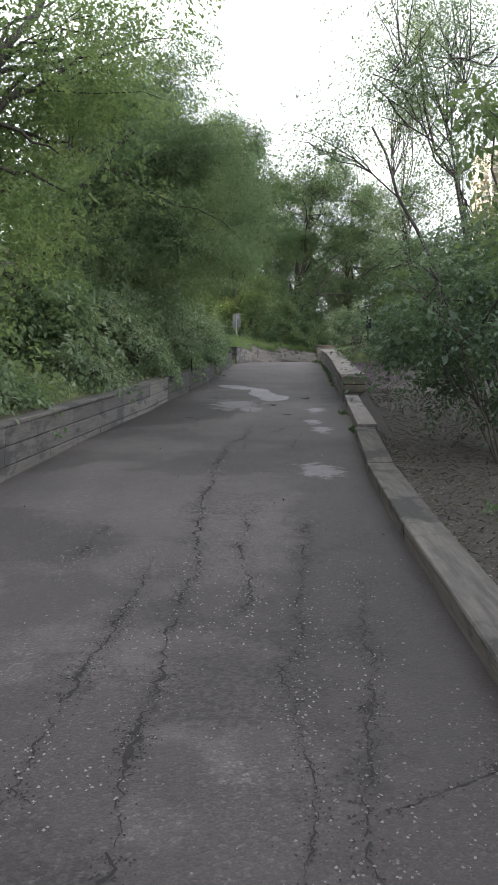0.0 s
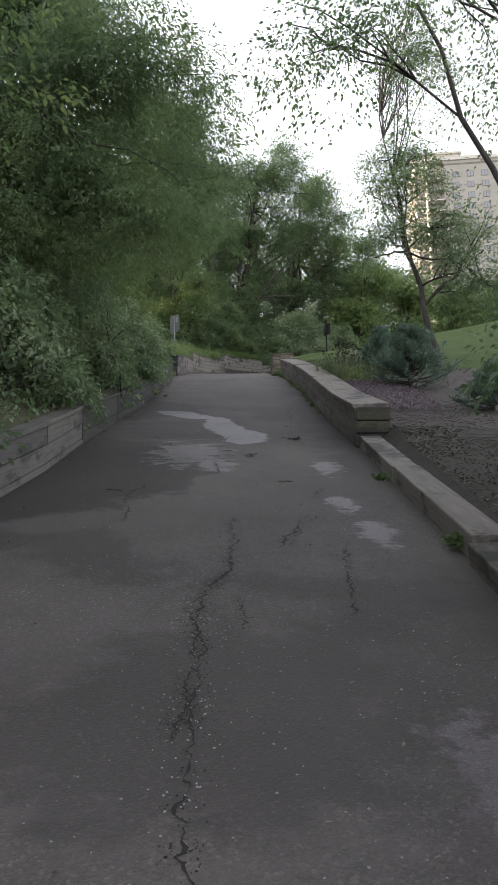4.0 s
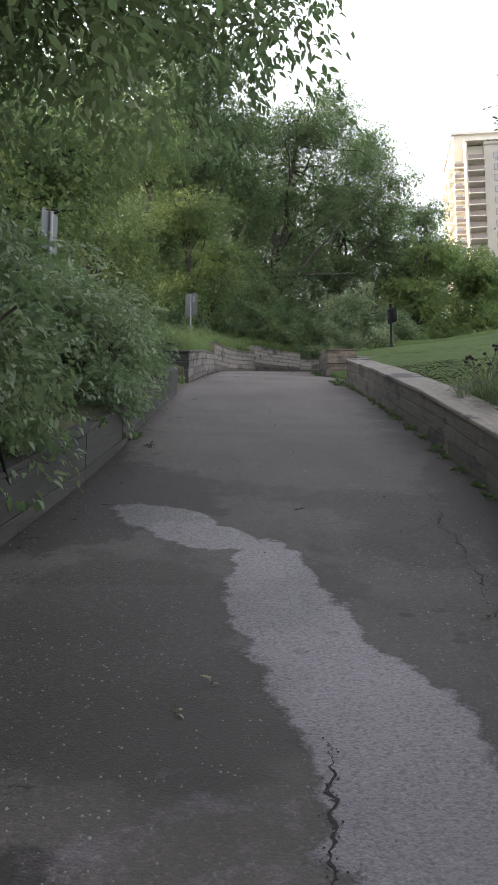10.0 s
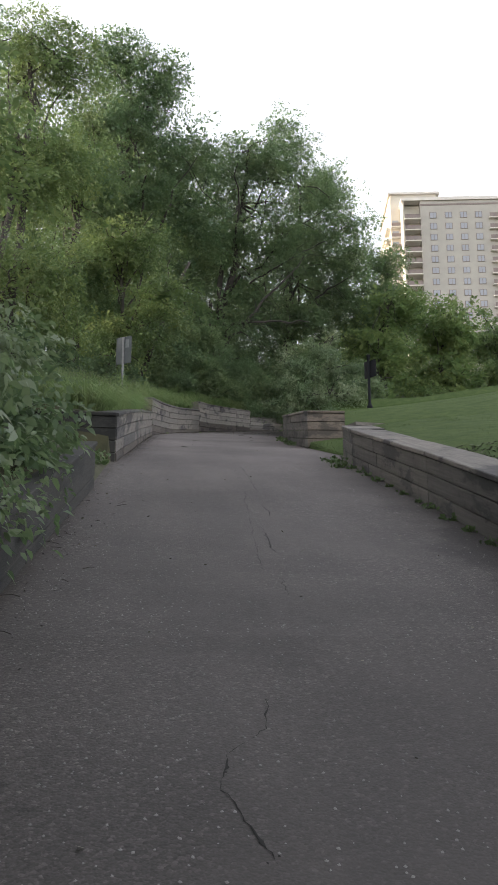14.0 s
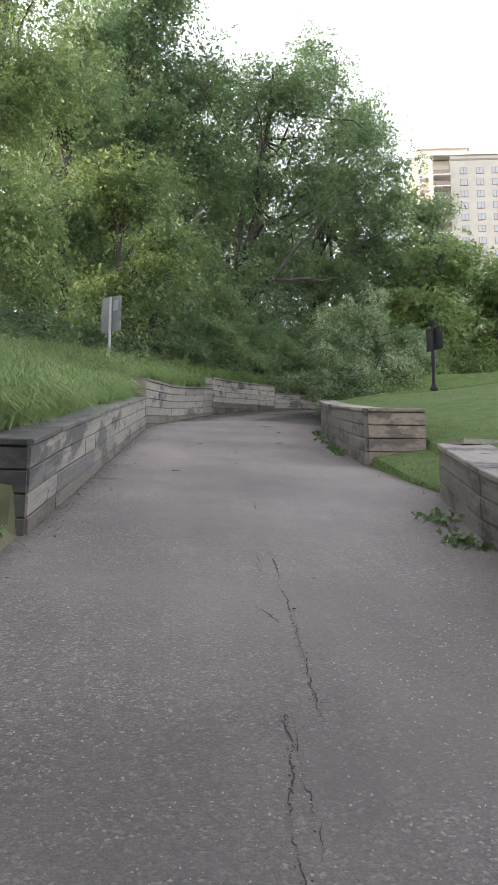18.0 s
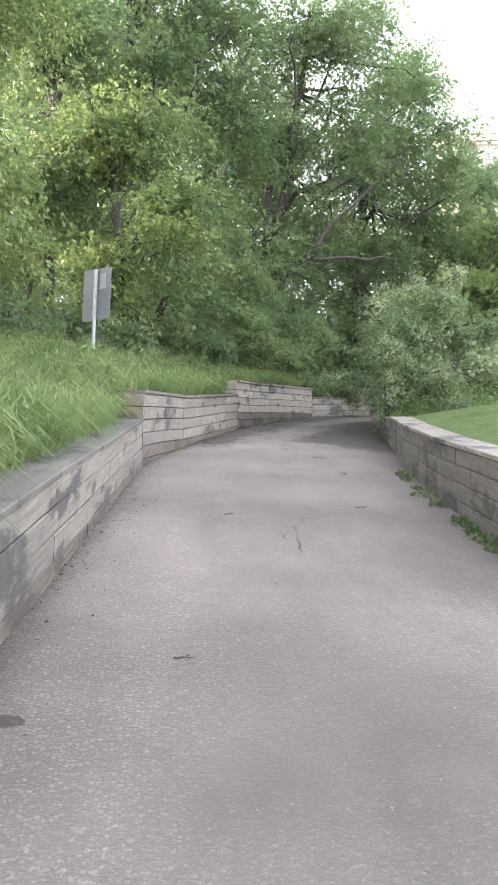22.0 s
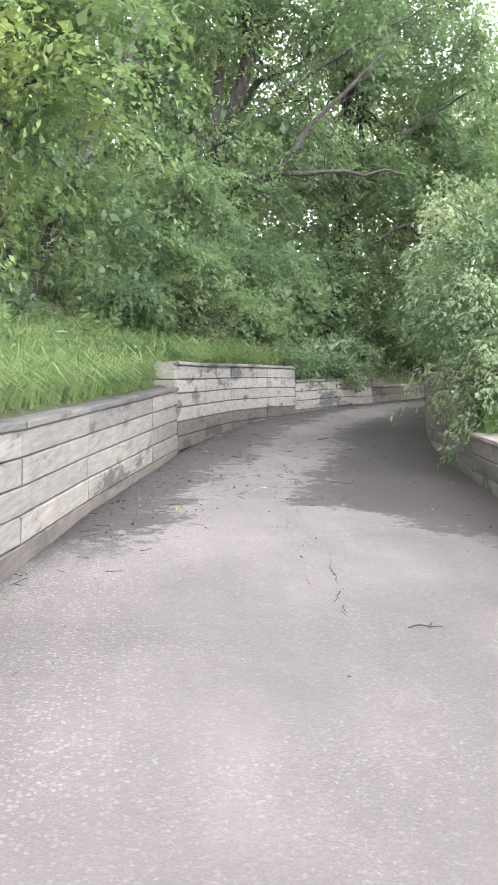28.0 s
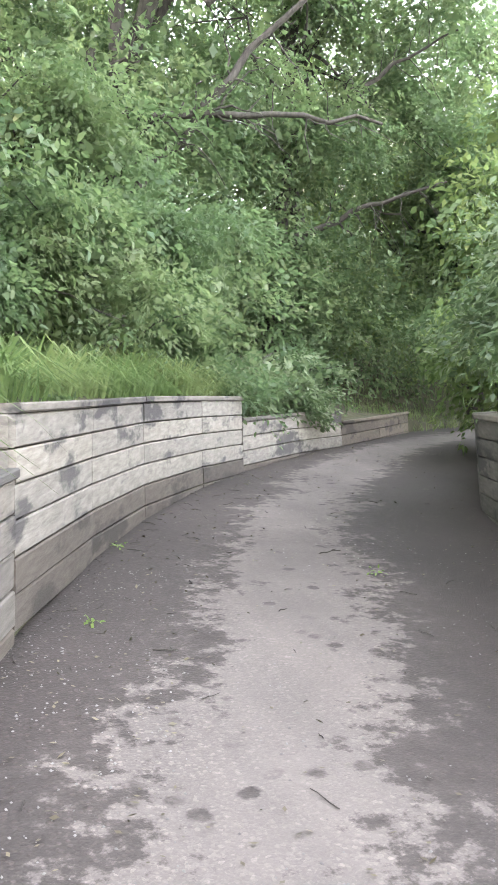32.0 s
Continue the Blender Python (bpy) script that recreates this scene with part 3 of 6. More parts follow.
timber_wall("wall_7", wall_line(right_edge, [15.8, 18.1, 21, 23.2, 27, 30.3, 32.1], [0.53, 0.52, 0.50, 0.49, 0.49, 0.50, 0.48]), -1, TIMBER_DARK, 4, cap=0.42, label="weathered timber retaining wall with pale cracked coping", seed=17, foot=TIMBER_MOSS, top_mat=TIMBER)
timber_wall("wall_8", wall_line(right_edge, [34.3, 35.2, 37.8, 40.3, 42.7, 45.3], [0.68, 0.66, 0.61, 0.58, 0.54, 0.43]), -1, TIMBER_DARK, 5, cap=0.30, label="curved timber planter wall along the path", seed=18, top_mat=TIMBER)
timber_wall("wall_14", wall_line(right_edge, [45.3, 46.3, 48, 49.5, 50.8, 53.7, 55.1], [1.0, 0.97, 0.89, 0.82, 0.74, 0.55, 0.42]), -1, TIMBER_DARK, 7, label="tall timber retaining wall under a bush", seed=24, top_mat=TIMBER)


# ---- low kerb of squared timbers ----
kerb = tagged(new("kerb"), "row of worn squared timbers edging the asphalt", "kerb", kind="structure")
for (y0, y1, off, h, mat) in ((-8.0, -1.5, 0.0, 0.12, TIMBER_BROWN), (-1.48, 5.6, 0.0, 0.125, KERB_TIMBER), (5.62, 8.1, 0.0, 0.12, KERB_TIMBER), (8.12, 10.7, 0.0, 0.125, KERB_TIMBER), (10.72, 13.4, 0.03, 0.16, TIMBER), (13.42, 15.75, 0.03, 0.15, TIMBER)):
    p = (float(right_edge(y0)) + off + 0.25, y0, float(path_level(y0)))
    q = (float(right_edge(y1)) + off + 0.25, y1, float(path_level(y1)))
    board("kerb_timber", p, q, -0.12, h, 0.24, mat, kerb, (-1, 0), y0)

# ---- end faces of the walls ----


def end_face(name, x0, x1, y, h, mat, courses, cap, label, seed, slant=0.0):
    z = float(path_level(y)) + h
    timber_wall(name, [(x0, y, z), (x1, y + slant, z)], 1, mat, courses, cap=cap, label=label, seed=seed)


end_face("wall_9", 2.80, 3.46, 34.28, 0.68, TIMBER_BROWN, 4, 0.2, "brown timber end face of the planter wall", 19, -0.06)
end_face("wall_10", -2.6, -0.42, 30.28, 0.62, TIMBER_BLACKISH, 4, 0.2, "dark timber end face of a retaining wall", 20)
end_face("wall_11", -0.34, 0.17, 39.67, 0.92, TIMBER_BROWN, 4, 0, "short timber return wall", 21)
end_face("wall_12", 1.32, 1.77, 46.77, 1.01, TIMBER, 4, 0, "short timber return wall", 22)
end_face("wall_13", 1.74, 2.14, 15.77, 0.53, TIMBER_MOSS, 2, 0, "dark end of the timber wall", 23)
timber_wall("wall_17", [(2.94, 32.12, float(path_level(32.1)) + 0.48), (4.1, 32.5, float(path_level(32.1)) + 0.54)], -1, TIMBER, 3, cap=0.3, label="timber return wall at the edge of the lawn", seed=27)
end_face("wall_16", -1.6, -0.62, 27.72, 0.46, TIMBER_BROWN, 3, 0, "end of the lower timber wall", 26)

# ---- foliage ----
rng = np.random.default_rng(7)


def unit(a):
    return a / np.maximum(np.linalg.norm(a, axis=1), 1e-6)[:, None]


def leaves_at(points, size, droop=0.35, aspect=0.42, spread=1.0, corners=4, heading=None, facing=None):
    """Leaf blades of four or six corners at the points; size is the length of a blade."""
    n = len(points)
    d = rng.normal(size=(n, 3)) * spread if heading is None else heading + rng.normal(size=(n, 3)) * 0.38
    d[:, 2] -= droop
    d = unit(d)
    s = unit(np.cross(d, rng.normal(size=(n, 3)) if facing is None else facing + rng.normal(size=(n, 3)) * 0.42))
    up = np.cross(s, d)
    ln = size * rng.uniform(0.5, 1.3, n)[:, None]
    w = ln * aspect * 0.5
    fold = up * w * 0.45
    if corners == 4:
        v = np.stack([points, points + d * ln * 0.42 + s * w + fold, points + d * ln, points + d * ln * 0.42 - s * w + fold], 1)
    else:
        bend = up * ln * -0.10
        v = np.stack([points, points + d * ln * 0.28 + s * w * 0.9 + fold, points + d * ln * 0.66 + s * w * 0.72 + fold * 0.7 + bend * 0.4, points + d * ln + bend,
                      points + d * ln * 0.66 - s * w * 0.72 + fold * 0.7 + bend * 0.4, points + d * ln * 0.28 - s * w * 0.9 + fold], 1)
    return v.reshape(-1, 3)


def clumps_in(blobs, count, shell=0.55, lift=0.0):
    """Centres of leaf clumps in ellipsoids (x, y, z, rx, ry, rz), most of them near the outside, and their outward directions."""
    vol = np.array([b[3] * b[4] * b[5] for b in blobs]) ** 0.75
    pick = rng.choice(len(blobs), size=count, p=vol / vol.sum())
    d = unit(unit(rng.normal(size=(count, 3))) + np.array((0, 0, lift)))
    r = rng.uniform(shell ** 3, 1.0, count) ** (1 / 3)
    b = np.array(blobs)[pick]
    return b[:, :3] + d * r[:, None] * b[:, 3:] * rng.uniform(0.85, 1.12, (count, 1)), d


def sprays(cl, outward, per, spread):
    """Leaves of each clump stand along a drooping, pointed spray: points, headings and the way that the blades face."""
    n, k = len(cl), len(cl) * per
    up = np.array((0, 0, 1.0))
    u = unit(outward * (1.0, 1.0, 0.35) + np.array((0, 0, -0.12)) + rng.normal(size=(n, 3)) * 0.38)
    face = unit(up - u * u[:, 2:] + rng.normal(size=(n, 3)) * 0.28)
    w = unit(np.cross(face, u))
    long = rng.uniform(0.75, 1.6, n)[:, None] * spread * 2.5
    face, u, w, c, long = (np.repeat(q, per, axis=0) for q in (face, u, w, cl - u * long * 0.5, long))
    a = rng.uniform(0, 1, (k, 1)) ** 0.8
    b = rng.normal(size=(k, 1)) * 0.55
    side = w * b * (1.0 - 0.75 * a) * 0.52
    p = c + u * a * long + side * long + face * rng.normal(size=(k, 1)) * spread * 0.16
    p[:, 2:] -= (0.26 * a ** 2 + 0.10 * b ** 2) * long
    return p, u * 0.75 + w * np.sign(b) * 0.5, face


def tube(points, radii, sides=7):
    verts, faces = [], []
    for i, (p, r) in enumerate(zip(points, radii)):
        p = Vector(p)
        a = Vector(points[max(0, i - 1)])
        b = Vector(points[min(len(points) - 1, i + 1)])
        t = (b - a).normalized()
        u = t.cross(Vector((0.31, 0.82, 0.48))).normalized()
        w = t.cross(u)
        for k in range(sides):
            ang = 2 * math.pi * k / sides
            verts.append(tuple(p + (u * math.cos(ang) + w * math.sin(ang)) * r))
        if i:
            o = (i - 1) * sides
            for k in range(sides):
                faces.append((o + k, o + (k + 1) % sides, o + sides + (k + 1) % sides, o + sides + k))
    return verts, faces


def limb(a, b, r0, r1, rnd, sag=0.12, n=6, crook=0.045):
    a, b = Vector(a), Vector(b)
    ln = (b - a).length
    pts = []
    for i in range(n):
        k = i / (n - 1)
        p = a.lerp(b, k) + Vector((rnd.uniform(-1, 1), rnd.uniform(-1, 1), rnd.uniform(-1, 1))) * ln * crook * (0 < i < n - 1)
        p.z += math.sin(k * math.pi) * ln * sag
        pts.append(tuple(p))
    return pts, [r0 + (r1 - r0) * i / (n - 1) for i in range(n)]


def tree(name, x, y, trunk_h, crowns, n_clump, per, leaf, mat, label, group="", r=0.12, limbs=14, lean=(0, 0), spread=0.3, category="tree", stems=1, droop=0.35, twigs=60, seed=0, aspect=0.5, shell=0.3, fill=0.5, corners=4):
    """crowns: the masses of leaves, as centre x, centre y, height over the path there, and three half-axes."""
    z = ground_z(x, y) - 0.08
    root = thing(name, x, y, z, label, category, group)
    rnd = random.Random(seed + 31)
    per, leaf = int(per * 0.56), leaf * 1.2
    blobs = [(bx - x, by - y, float(path_level(by)) + bh - z, rx, ry, rz) for bx, by, bh, rx, ry, rz in crowns]
    lobes = []
    for b in blobs:
        for _ in range(max(6, int(10 * (b[3] * b[4] * b[5]) ** 0.4))):
            d = Vector((rnd.gauss(0, 1), rnd.gauss(0, 1), rnd.gauss(0, 1))).normalized() * rnd.uniform(0.1, 0.78)
            g = rnd.uniform(0.24, 0.50)
            lobes.append((b[0] + d.x * b[3], b[1] + d.y * b[4], b[2] + d.z * b[5], b[3] * g, b[4] * g, b[5] * g * 0.62))
    got = [clumps_in(lobes, n_clump - n_clump // 6, max(shell, 0.5), 0.35), clumps_in(blobs, n_clump // 6, 0.5)]
    cl, outward = np.concatenate([q[0] for q in got]), np.concatenate([q[1] for q in got])
    pts, heading, facing = sprays(cl, outward, per, spread)
    low = np.array([b[2] - 1.05 * b[5] for b in blobs]).min()
    pts[:, 2] = np.maximum(pts[:, 2], low)
    wx, wy, wz = pts[:, 0] + x, pts[:, 1] + y, pts[:, 2] + z
    over = wz - path_level(wy)
    keep = ~((wx > left_edge(wy) + 0.22) & (wx < right_edge(wy) - 0.3) & (over < 2.25) & (wy < 44.5)) & (over > 0.1)
    v = leaves_at(pts[keep], leaf, droop, aspect, 1.0, corners, heading[keep], facing[keep])
    if fill:
        inner, _ = clumps_in([(b[0], b[1], b[2], b[3] * 0.70, b[4] * 0.70, b[5] * 0.70) for b in blobs], int(n_clump * per * 0.10 * fill) + 1, 0.1)
        ix, iy, iz = inner[:, 0] + x, inner[:, 1] + y, inner[:, 2] + z
        inner = inner[(ix < left_edge(iy) - 0.3) | (ix > right_edge(iy) + 0.3) | (iy > 52)]
        v = np.concatenate([v, leaves_at(inner, leaf * 1.8, droop, 0.6, 1.0, corners)])
    mesh_ob("crown", v, None, mat, root, uniform=corners)
    verts, faces = [], []

    def add(pts_, radii, sides=6):
        tv, tf = tube(pts_, radii, sides)
        o = len(verts)
        verts.extend(tv)
        faces.extend([tuple(i + o for i in q) for q in tf])

    tops = []
    for s in range(stems):
        sx, sy = (rnd.uniform(-0.16, 0.16) * (1 + r * 10), rnd.uniform(-0.16, 0.16) * (1 + r * 10)) if stems > 1 else (0, 0)
        b = blobs[s % len(blobs)]
        top = (b[0] * 0.7 + lean[0], b[1] * 0.7 + lean[1], min(trunk_h, b[2] + b[5] * 0.4))
        p, q = limb((sx, sy, 0), top, r, r * 0.35, rnd, 0.02, 9, 0.018)
        add(p, q, 8)
        tops.append(p)
    limbs = int(limbs * (1.6 if category == "tree" else 1))
    ends = cl[rnd.sample(range(len(cl)), min(len(cl), limbs + twigs))]
    lim = []
    for i in range(min(limbs, len(ends))):
        st = min(tops, key=lambda t: (Vector(t[5]) - Vector(ends[i])).length)
        j = rnd.randint(3, 8)
        p, q = limb(st[j], tuple(ends[i]), r * (0.60 - 0.05 * j), 0.012, rnd, 0.06, 7)
        add(p, q, 5)
        lim.append(p)
    for i in range(limbs, len(ends)):
        best = min(lim or tops, key=lambda t: (Vector(t[4]) - Vector(ends[i])).length)
        p, q = limb(best[rnd.randint(2, 5)], tuple(ends[i]), 0.014, 0.004, rnd, 0.05, 5)
        add(p, q, 4)
    mesh_ob("trunk", verts, faces, BARK, root, smooth=True)
    return root


WOOD = "trees of the wooded bank"
THIN = "thin trees by the kerb"
SPILL = "bushes spilling over the lower wall"
# overhanging trees beside the lower path
tree("tree", -4.8, 10.6, 6.0, [(-3.3, 11.5, 2.5, 1.2, 2.4, 1.7), (-3.0, 12.6, 5.0, 1.9, 2.2, 2.0), (-2.4, 13.4, 6.7, 1.9, 1.9, 1.6), (-4.6, 10, 6.0, 2.2, 2.8, 2.4), (-3.1, 8.8, 1.7, 0.8, 2.0, 1.0), (-3.6, 13.0, 3.6, 1.5, 1.8, 1.6)], 1350, 62, 0.066, LEAF_LIGHT,
     "leafy green tree overhanging the timber wall", WOOD, 0.13, stems=4, seed=1, fill=0.15, spread=0.27, corners=6)
tree("tree", -4.4, 17.4, 6.5, [(-2.6, 17.5, 4.3, 2.2, 2.2, 1.8), (-1.5, 16.9, 5.2, 1.7, 1.8, 1.5), (-3.4, 18.5, 6.6, 2.4, 2.4, 1.6), (-3.2, 17.0, 2.5, 1.2, 2.4, 1.1), (-0.55, 17.9, 2.95, 1.0, 1.0, 0.8), (-1.7, 18.2, 3.2, 1.3, 1.0, 1.1), (-0.8, 16.4, 2.95, 1.2, 1.1, 0.75), (-2.2, 17.2, 2.9, 1.2, 1.8, 1.1), (-0.15, 17.6, 3.9, 0.8, 1.1, 1.1), (-0.7, 18.4, 5.2, 1.3, 1.4, 1.3), (-1.8, 18.0, 7.0, 1.5, 1.6, 1.4), (0.40, 18.7, 4.0, 0.6, 0.9, 0.8), (0.15, 19.0, 3.3, 0.7, 0.8, 0.6), (-0.5, 19.5, 3.6, 1.0, 1.0, 0.9), (-1.0, 18.8, 3.0, 1.0, 1.0, 0.7)], 4900, 60, 0.056, LEAF_SOFT,
     "spreading green tree leaning over the path", WOOD, 0.15, stems=4, seed=2, droop=0.6, aspect=0.42, spread=0.24, corners=6)
tree("tree", -3.6, 27.4, 6.0, [(-2.5, 27.0, 3.5, 1.4, 1.8, 1.3), (-3.5, 27.8, 3.4, 1.5, 2.0, 1.5), (-3.0, 26.2, 2.4, 1.1, 1.8, 1.1)], 800, 66, 0.075, LEAF_YELLOW, "yellow-green leafy tree on the bank", WOOD, 0.12, stems=3, seed=3)
tree("tree", -6.0, 34.0, 9.5, [(-4.9, 34, 4.5, 2.0, 3.0, 2.6), (-5.6, 34.5, 8.4, 2.4, 2.8, 2.6)], 1000, 60, 0.08, LEAF_OAK, "tall green tree on the bank", WOOD, 0.16, stems=2, seed=4)
tree("tree", -4.2, 44.2, 13.0, [(-3.3, 43.4, 4.4, 1.9, 1.8, 1.9), (-4.1, 45, 8.2, 2.5, 2.4, 2.6), (-3.8, 46, 12.2, 2.3, 2.3, 2.4), (-2.5, 44.3, 3.0, 1.3, 1.4, 1.3), (-4.4, 43.8, 2.2, 1.6, 1.6, 1.4), (-2.5, 45.6, 12.2, 1.5, 1.4, 1.9), (-2.3, 45.2, 8.6, 1.5, 1.4, 1.9)], 1700, 62, 0.085, LEAF_YELLOW,
     "tall yellow-green tree above the long grass", WOOD, 0.17, stems=3, seed=5)
tree("tree", -2.6, 48.6, 12.0, [(-2.4, 48.0, 5.0, 2.0, 1.8, 2.4), (-2.5, 49, 9.0, 2.2, 2.2, 2.4), (-2.0, 49.5, 11.6, 1.6, 1.8, 1.7)], 1000, 56, 0.095, LEAF_OAK, "tall leafy tree in the thick of the wood", WOOD, 0.17, stems=2, seed=25)
tree("tree", -1.0, 51.2, 14.0, [(-0.9, 50.4, 4.4, 2.2, 1.7, 2.3), (-0.8, 51, 8.6, 2.3, 2.1, 2.6), (-0.9, 51.4, 12.6, 2.1, 2.0, 2.3), (-0.6, 51.4, 15.2, 1.3, 1.3, 1.3), (0.6, 50.2, 3.0, 1.5, 1.0, 1.3), (1.8, 52.0, 11.6, 1.5, 1.5, 2.0), (1.9, 52.2, 8.6, 1.8, 1.4, 2.2), (0.5, 51.4, 10.6, 1.6, 1.4, 2.2), (0.4, 51.4, 13.6, 1.3, 1.3, 1.5), (-1.5, 51.4, 15.4, 1.6, 1.4, 1.9), (0.7, 51.6, 15.0, 1.2, 1.2, 1.6)], 2400, 56, 0.095, LEAF_OAK,
     "very tall leafy tree behind the bend", WOOD, 0.2, stems=3, seed=6)
tree("tree", -1.0, 47.2, 6.5, [(0.5, 46.2, 4.3, 1.4, 1.1, 1.4), (-0.6, 47.2, 6.2, 1.8, 1.6, 1.7), (-0.9, 46.6, 3.0, 1.3, 1.2, 1.2)], 640, 60, 0.085, LEAF_YELLOW, "bright green young tree leaning over the wall", WOOD, 0.09, stems=3, seed=26)
tree("tree", 3.0, 55.2, 12.5, [(2.7, 54.4, 4.8, 2.1, 1.4, 2.2), (3.4, 54.8, 8.4, 2.1, 1.8, 2.3), (5.0, 53.9, 12.0, 1.8, 1.6, 2.2), (5.4, 54.2, 8.0, 1.7, 1.5, 1.9), (4.4, 55.0, 2.6, 1.6, 1.0, 1.6), (4.6, 54.8, 5.6, 1.8, 1.2, 1.5), (6.0, 54.5, 9.8, 1.6, 1.4, 1.6), (3.4, 54.6, 11.2, 1.6, 1.4, 2.0), (6.4, 54.6, 12.4, 1.5, 1.4, 1.6), (6.1, 55.0, 13.8, 1.4, 1.4, 1.7), (4.2, 55.0, 12.6, 1.5, 1.4, 1.7), (8.0, 55.2, 10.6, 1.4, 1.3, 1.6), (9.4, 55.6, 8.2, 1.3, 1.3, 1.5)], 2300, 52, 0.09, LEAF_SOFT, "tall leafy tree arching over the bend", WOOD, 0.2, stems=3, seed=7)
tree("tree", 6.6, 58.6, 11.0, [(6.6, 57.0, 5.4, 2.0, 1.6, 1.6), (7.2, 57.5, 8.6, 2.2, 2.0, 2.2), (7.7, 57.4, 11.6, 1.7, 1.6, 1.6), (8.8, 58.2, 6.6, 1.8, 1.6, 1.8), (6.4, 57.8, 2.8, 1.9, 1.2, 1.8), (6.0, 58.4, 5.4, 1.6, 1.2, 1.6), (8.2, 57.5, 9.6, 1.9, 1.6, 1.8), (9.8, 58.4, 8.0, 1.7, 1.5, 1.7), (10.6, 59, 5.6, 1.6, 1.5, 1.8), (8.8, 57.8, 12.2, 1.6, 1.5, 1.7), (9.9, 58.2, 10.0, 1.6, 1.5, 1.6)], 2100, 50, 0.095, LEAF_SOFT, "leafy tree with drooping limbs over the path", WOOD, 0.17, stems=3, seed=8)
tree("tree", 11.5, 60.5, 8.0, [(11.0, 60, 4.6, 2.6, 2.2, 2.6), (12.6, 61, 6.8, 2.4, 2.2, 1.9), (11.6, 59.5, 9.0, 1.2, 1.0, 1.1), (12.0, 59.5, 7.9, 1.1, 1.0, 1.0), (11.1, 59.5, 7.2, 1.0, 1.0, 0.9), (12.3, 59.5, 9.1, 1.2, 1.0, 1.1), (11.8, 59.5, 8.4, 1.0, 1.0, 0.9)], 1100, 56, 0.10, LEAF_SOFT, "rounded leafy tree beside the upper path", WOOD, 0.16, stems=2, seed=9)
tree("tree", 10.2, 55.0, 7.0, [(10.2, 55.2, 3.4, 1.9, 1.7, 2.2), (11.2, 55.8, 5.8, 1.7, 1.6, 1.6)], 420, 56, 0.13, LEAF_LIGHT, "round-headed tree at the edge of the lawn", WOOD, 0.12, stems=3, seed=27)
for i, (x, y, h, m) in enumerate(((13.5, 56, 7.4, LEAF_LIGHT), (16.8, 57, 7.0, LEAF_YELLOW), (20.2, 58, 7.6, LEAF_LIGHT), (24, 59, 7.2, LEAF_YELLOW), (28, 61, 7.8, LEAF_LIGHT))):
    tree("tree", x, y + 1, h, [(x, y, h * 0.34, 2.2, 1.9, h * 0.34), (x + 0.5, y + 0.5, h * 0.68, 2.0, 1.8, h * 0.3)], 360, 52, 0.16, m, "rounded leafy tree at the edge of the lawn", "trees at the edge of the lawn", 0.13, stems=3, seed=40 + i)
# bare limbs that show among the leaves over the bend
def bare_limb(tree_label, start, end, r0, r1, seed, shoots):
    """A crooked limb from start to end (x, y, height over the path) with thin side shoots, part of the tree of that label."""
    owner = [o for o in scene.objects if o.get("label") == tree_label][0]
    o = owner.location
    a_, b_ = (tuple((q[0] - o.x, q[1] - o.y, float(path_level(q[1])) + q[2] - o.z)) for q in (start, end))
    knee = random.Random(seed)
    line, rad = limb(a_, b_, r0, r1, knee, 0.02, 12, 0.016)
    lv, lf = tube(line, rad, 8)
    for k in range(shoots):
        j = 3 + k % 8
        p0 = line[j]
        reach = knee.uniform(0.4, 1.3)
        tip = (p0[0] + knee.uniform(-0.2, 0.9) * reach, p0[1] + knee.uniform(-0.5, 0.5) * reach, p0[2] + knee.choice((-1, -1, 1)) * knee.uniform(0.2, 0.9) * reach)
        tv, tf = tube(*limb(p0, tip, rad[j] * 0.35, 0.004, knee, 0.08, 6, 0.06), 5)
        lf += [tuple(q + len(lv) for q in f) for f in tf]
        lv += tv
    mesh_ob("limb", lv, lf, BARK, owner, smooth=True)


ARCH = "tall leafy tree arching over the bend"
DROOP = "leafy tree with drooping limbs over the path"
bare_limb(ARCH, (2.3, 54.2, 4.4), (6.9, 54.0, 4.75), 0.075, 0.022, 4, 20)
bare_limb(ARCH, (3.0, 54.6, 3.0), (6.6, 53.4, 7.6), 0.09, 0.02, 5, 16)
bare_limb(ARCH, (4.4, 54.3, 6.4), (7.6, 53.6, 8.4), 0.05, 0.015, 6, 14)
bare_limb(DROOP, (6.4, 57.6, 3.4), (9.2, 56.4, 4.6), 0.07, 0.02, 7, 16)
bare_limb(DROOP, (6.6, 57.4, 5.4), (9.4, 56.0, 7.4), 0.06, 0.016, 8, 16)
bare_limb("very tall leafy tree behind the bend", (-0.4, 50.6, 1.2), (1.6, 50.0, 6.4), 0.13, 0.05, 9, 12)
bare_limb("very tall leafy tree behind the bend", (0.5, 50.3, 3.4), (0.9, 49.6, 6.8), 0.035, 0.02, 10, 4)
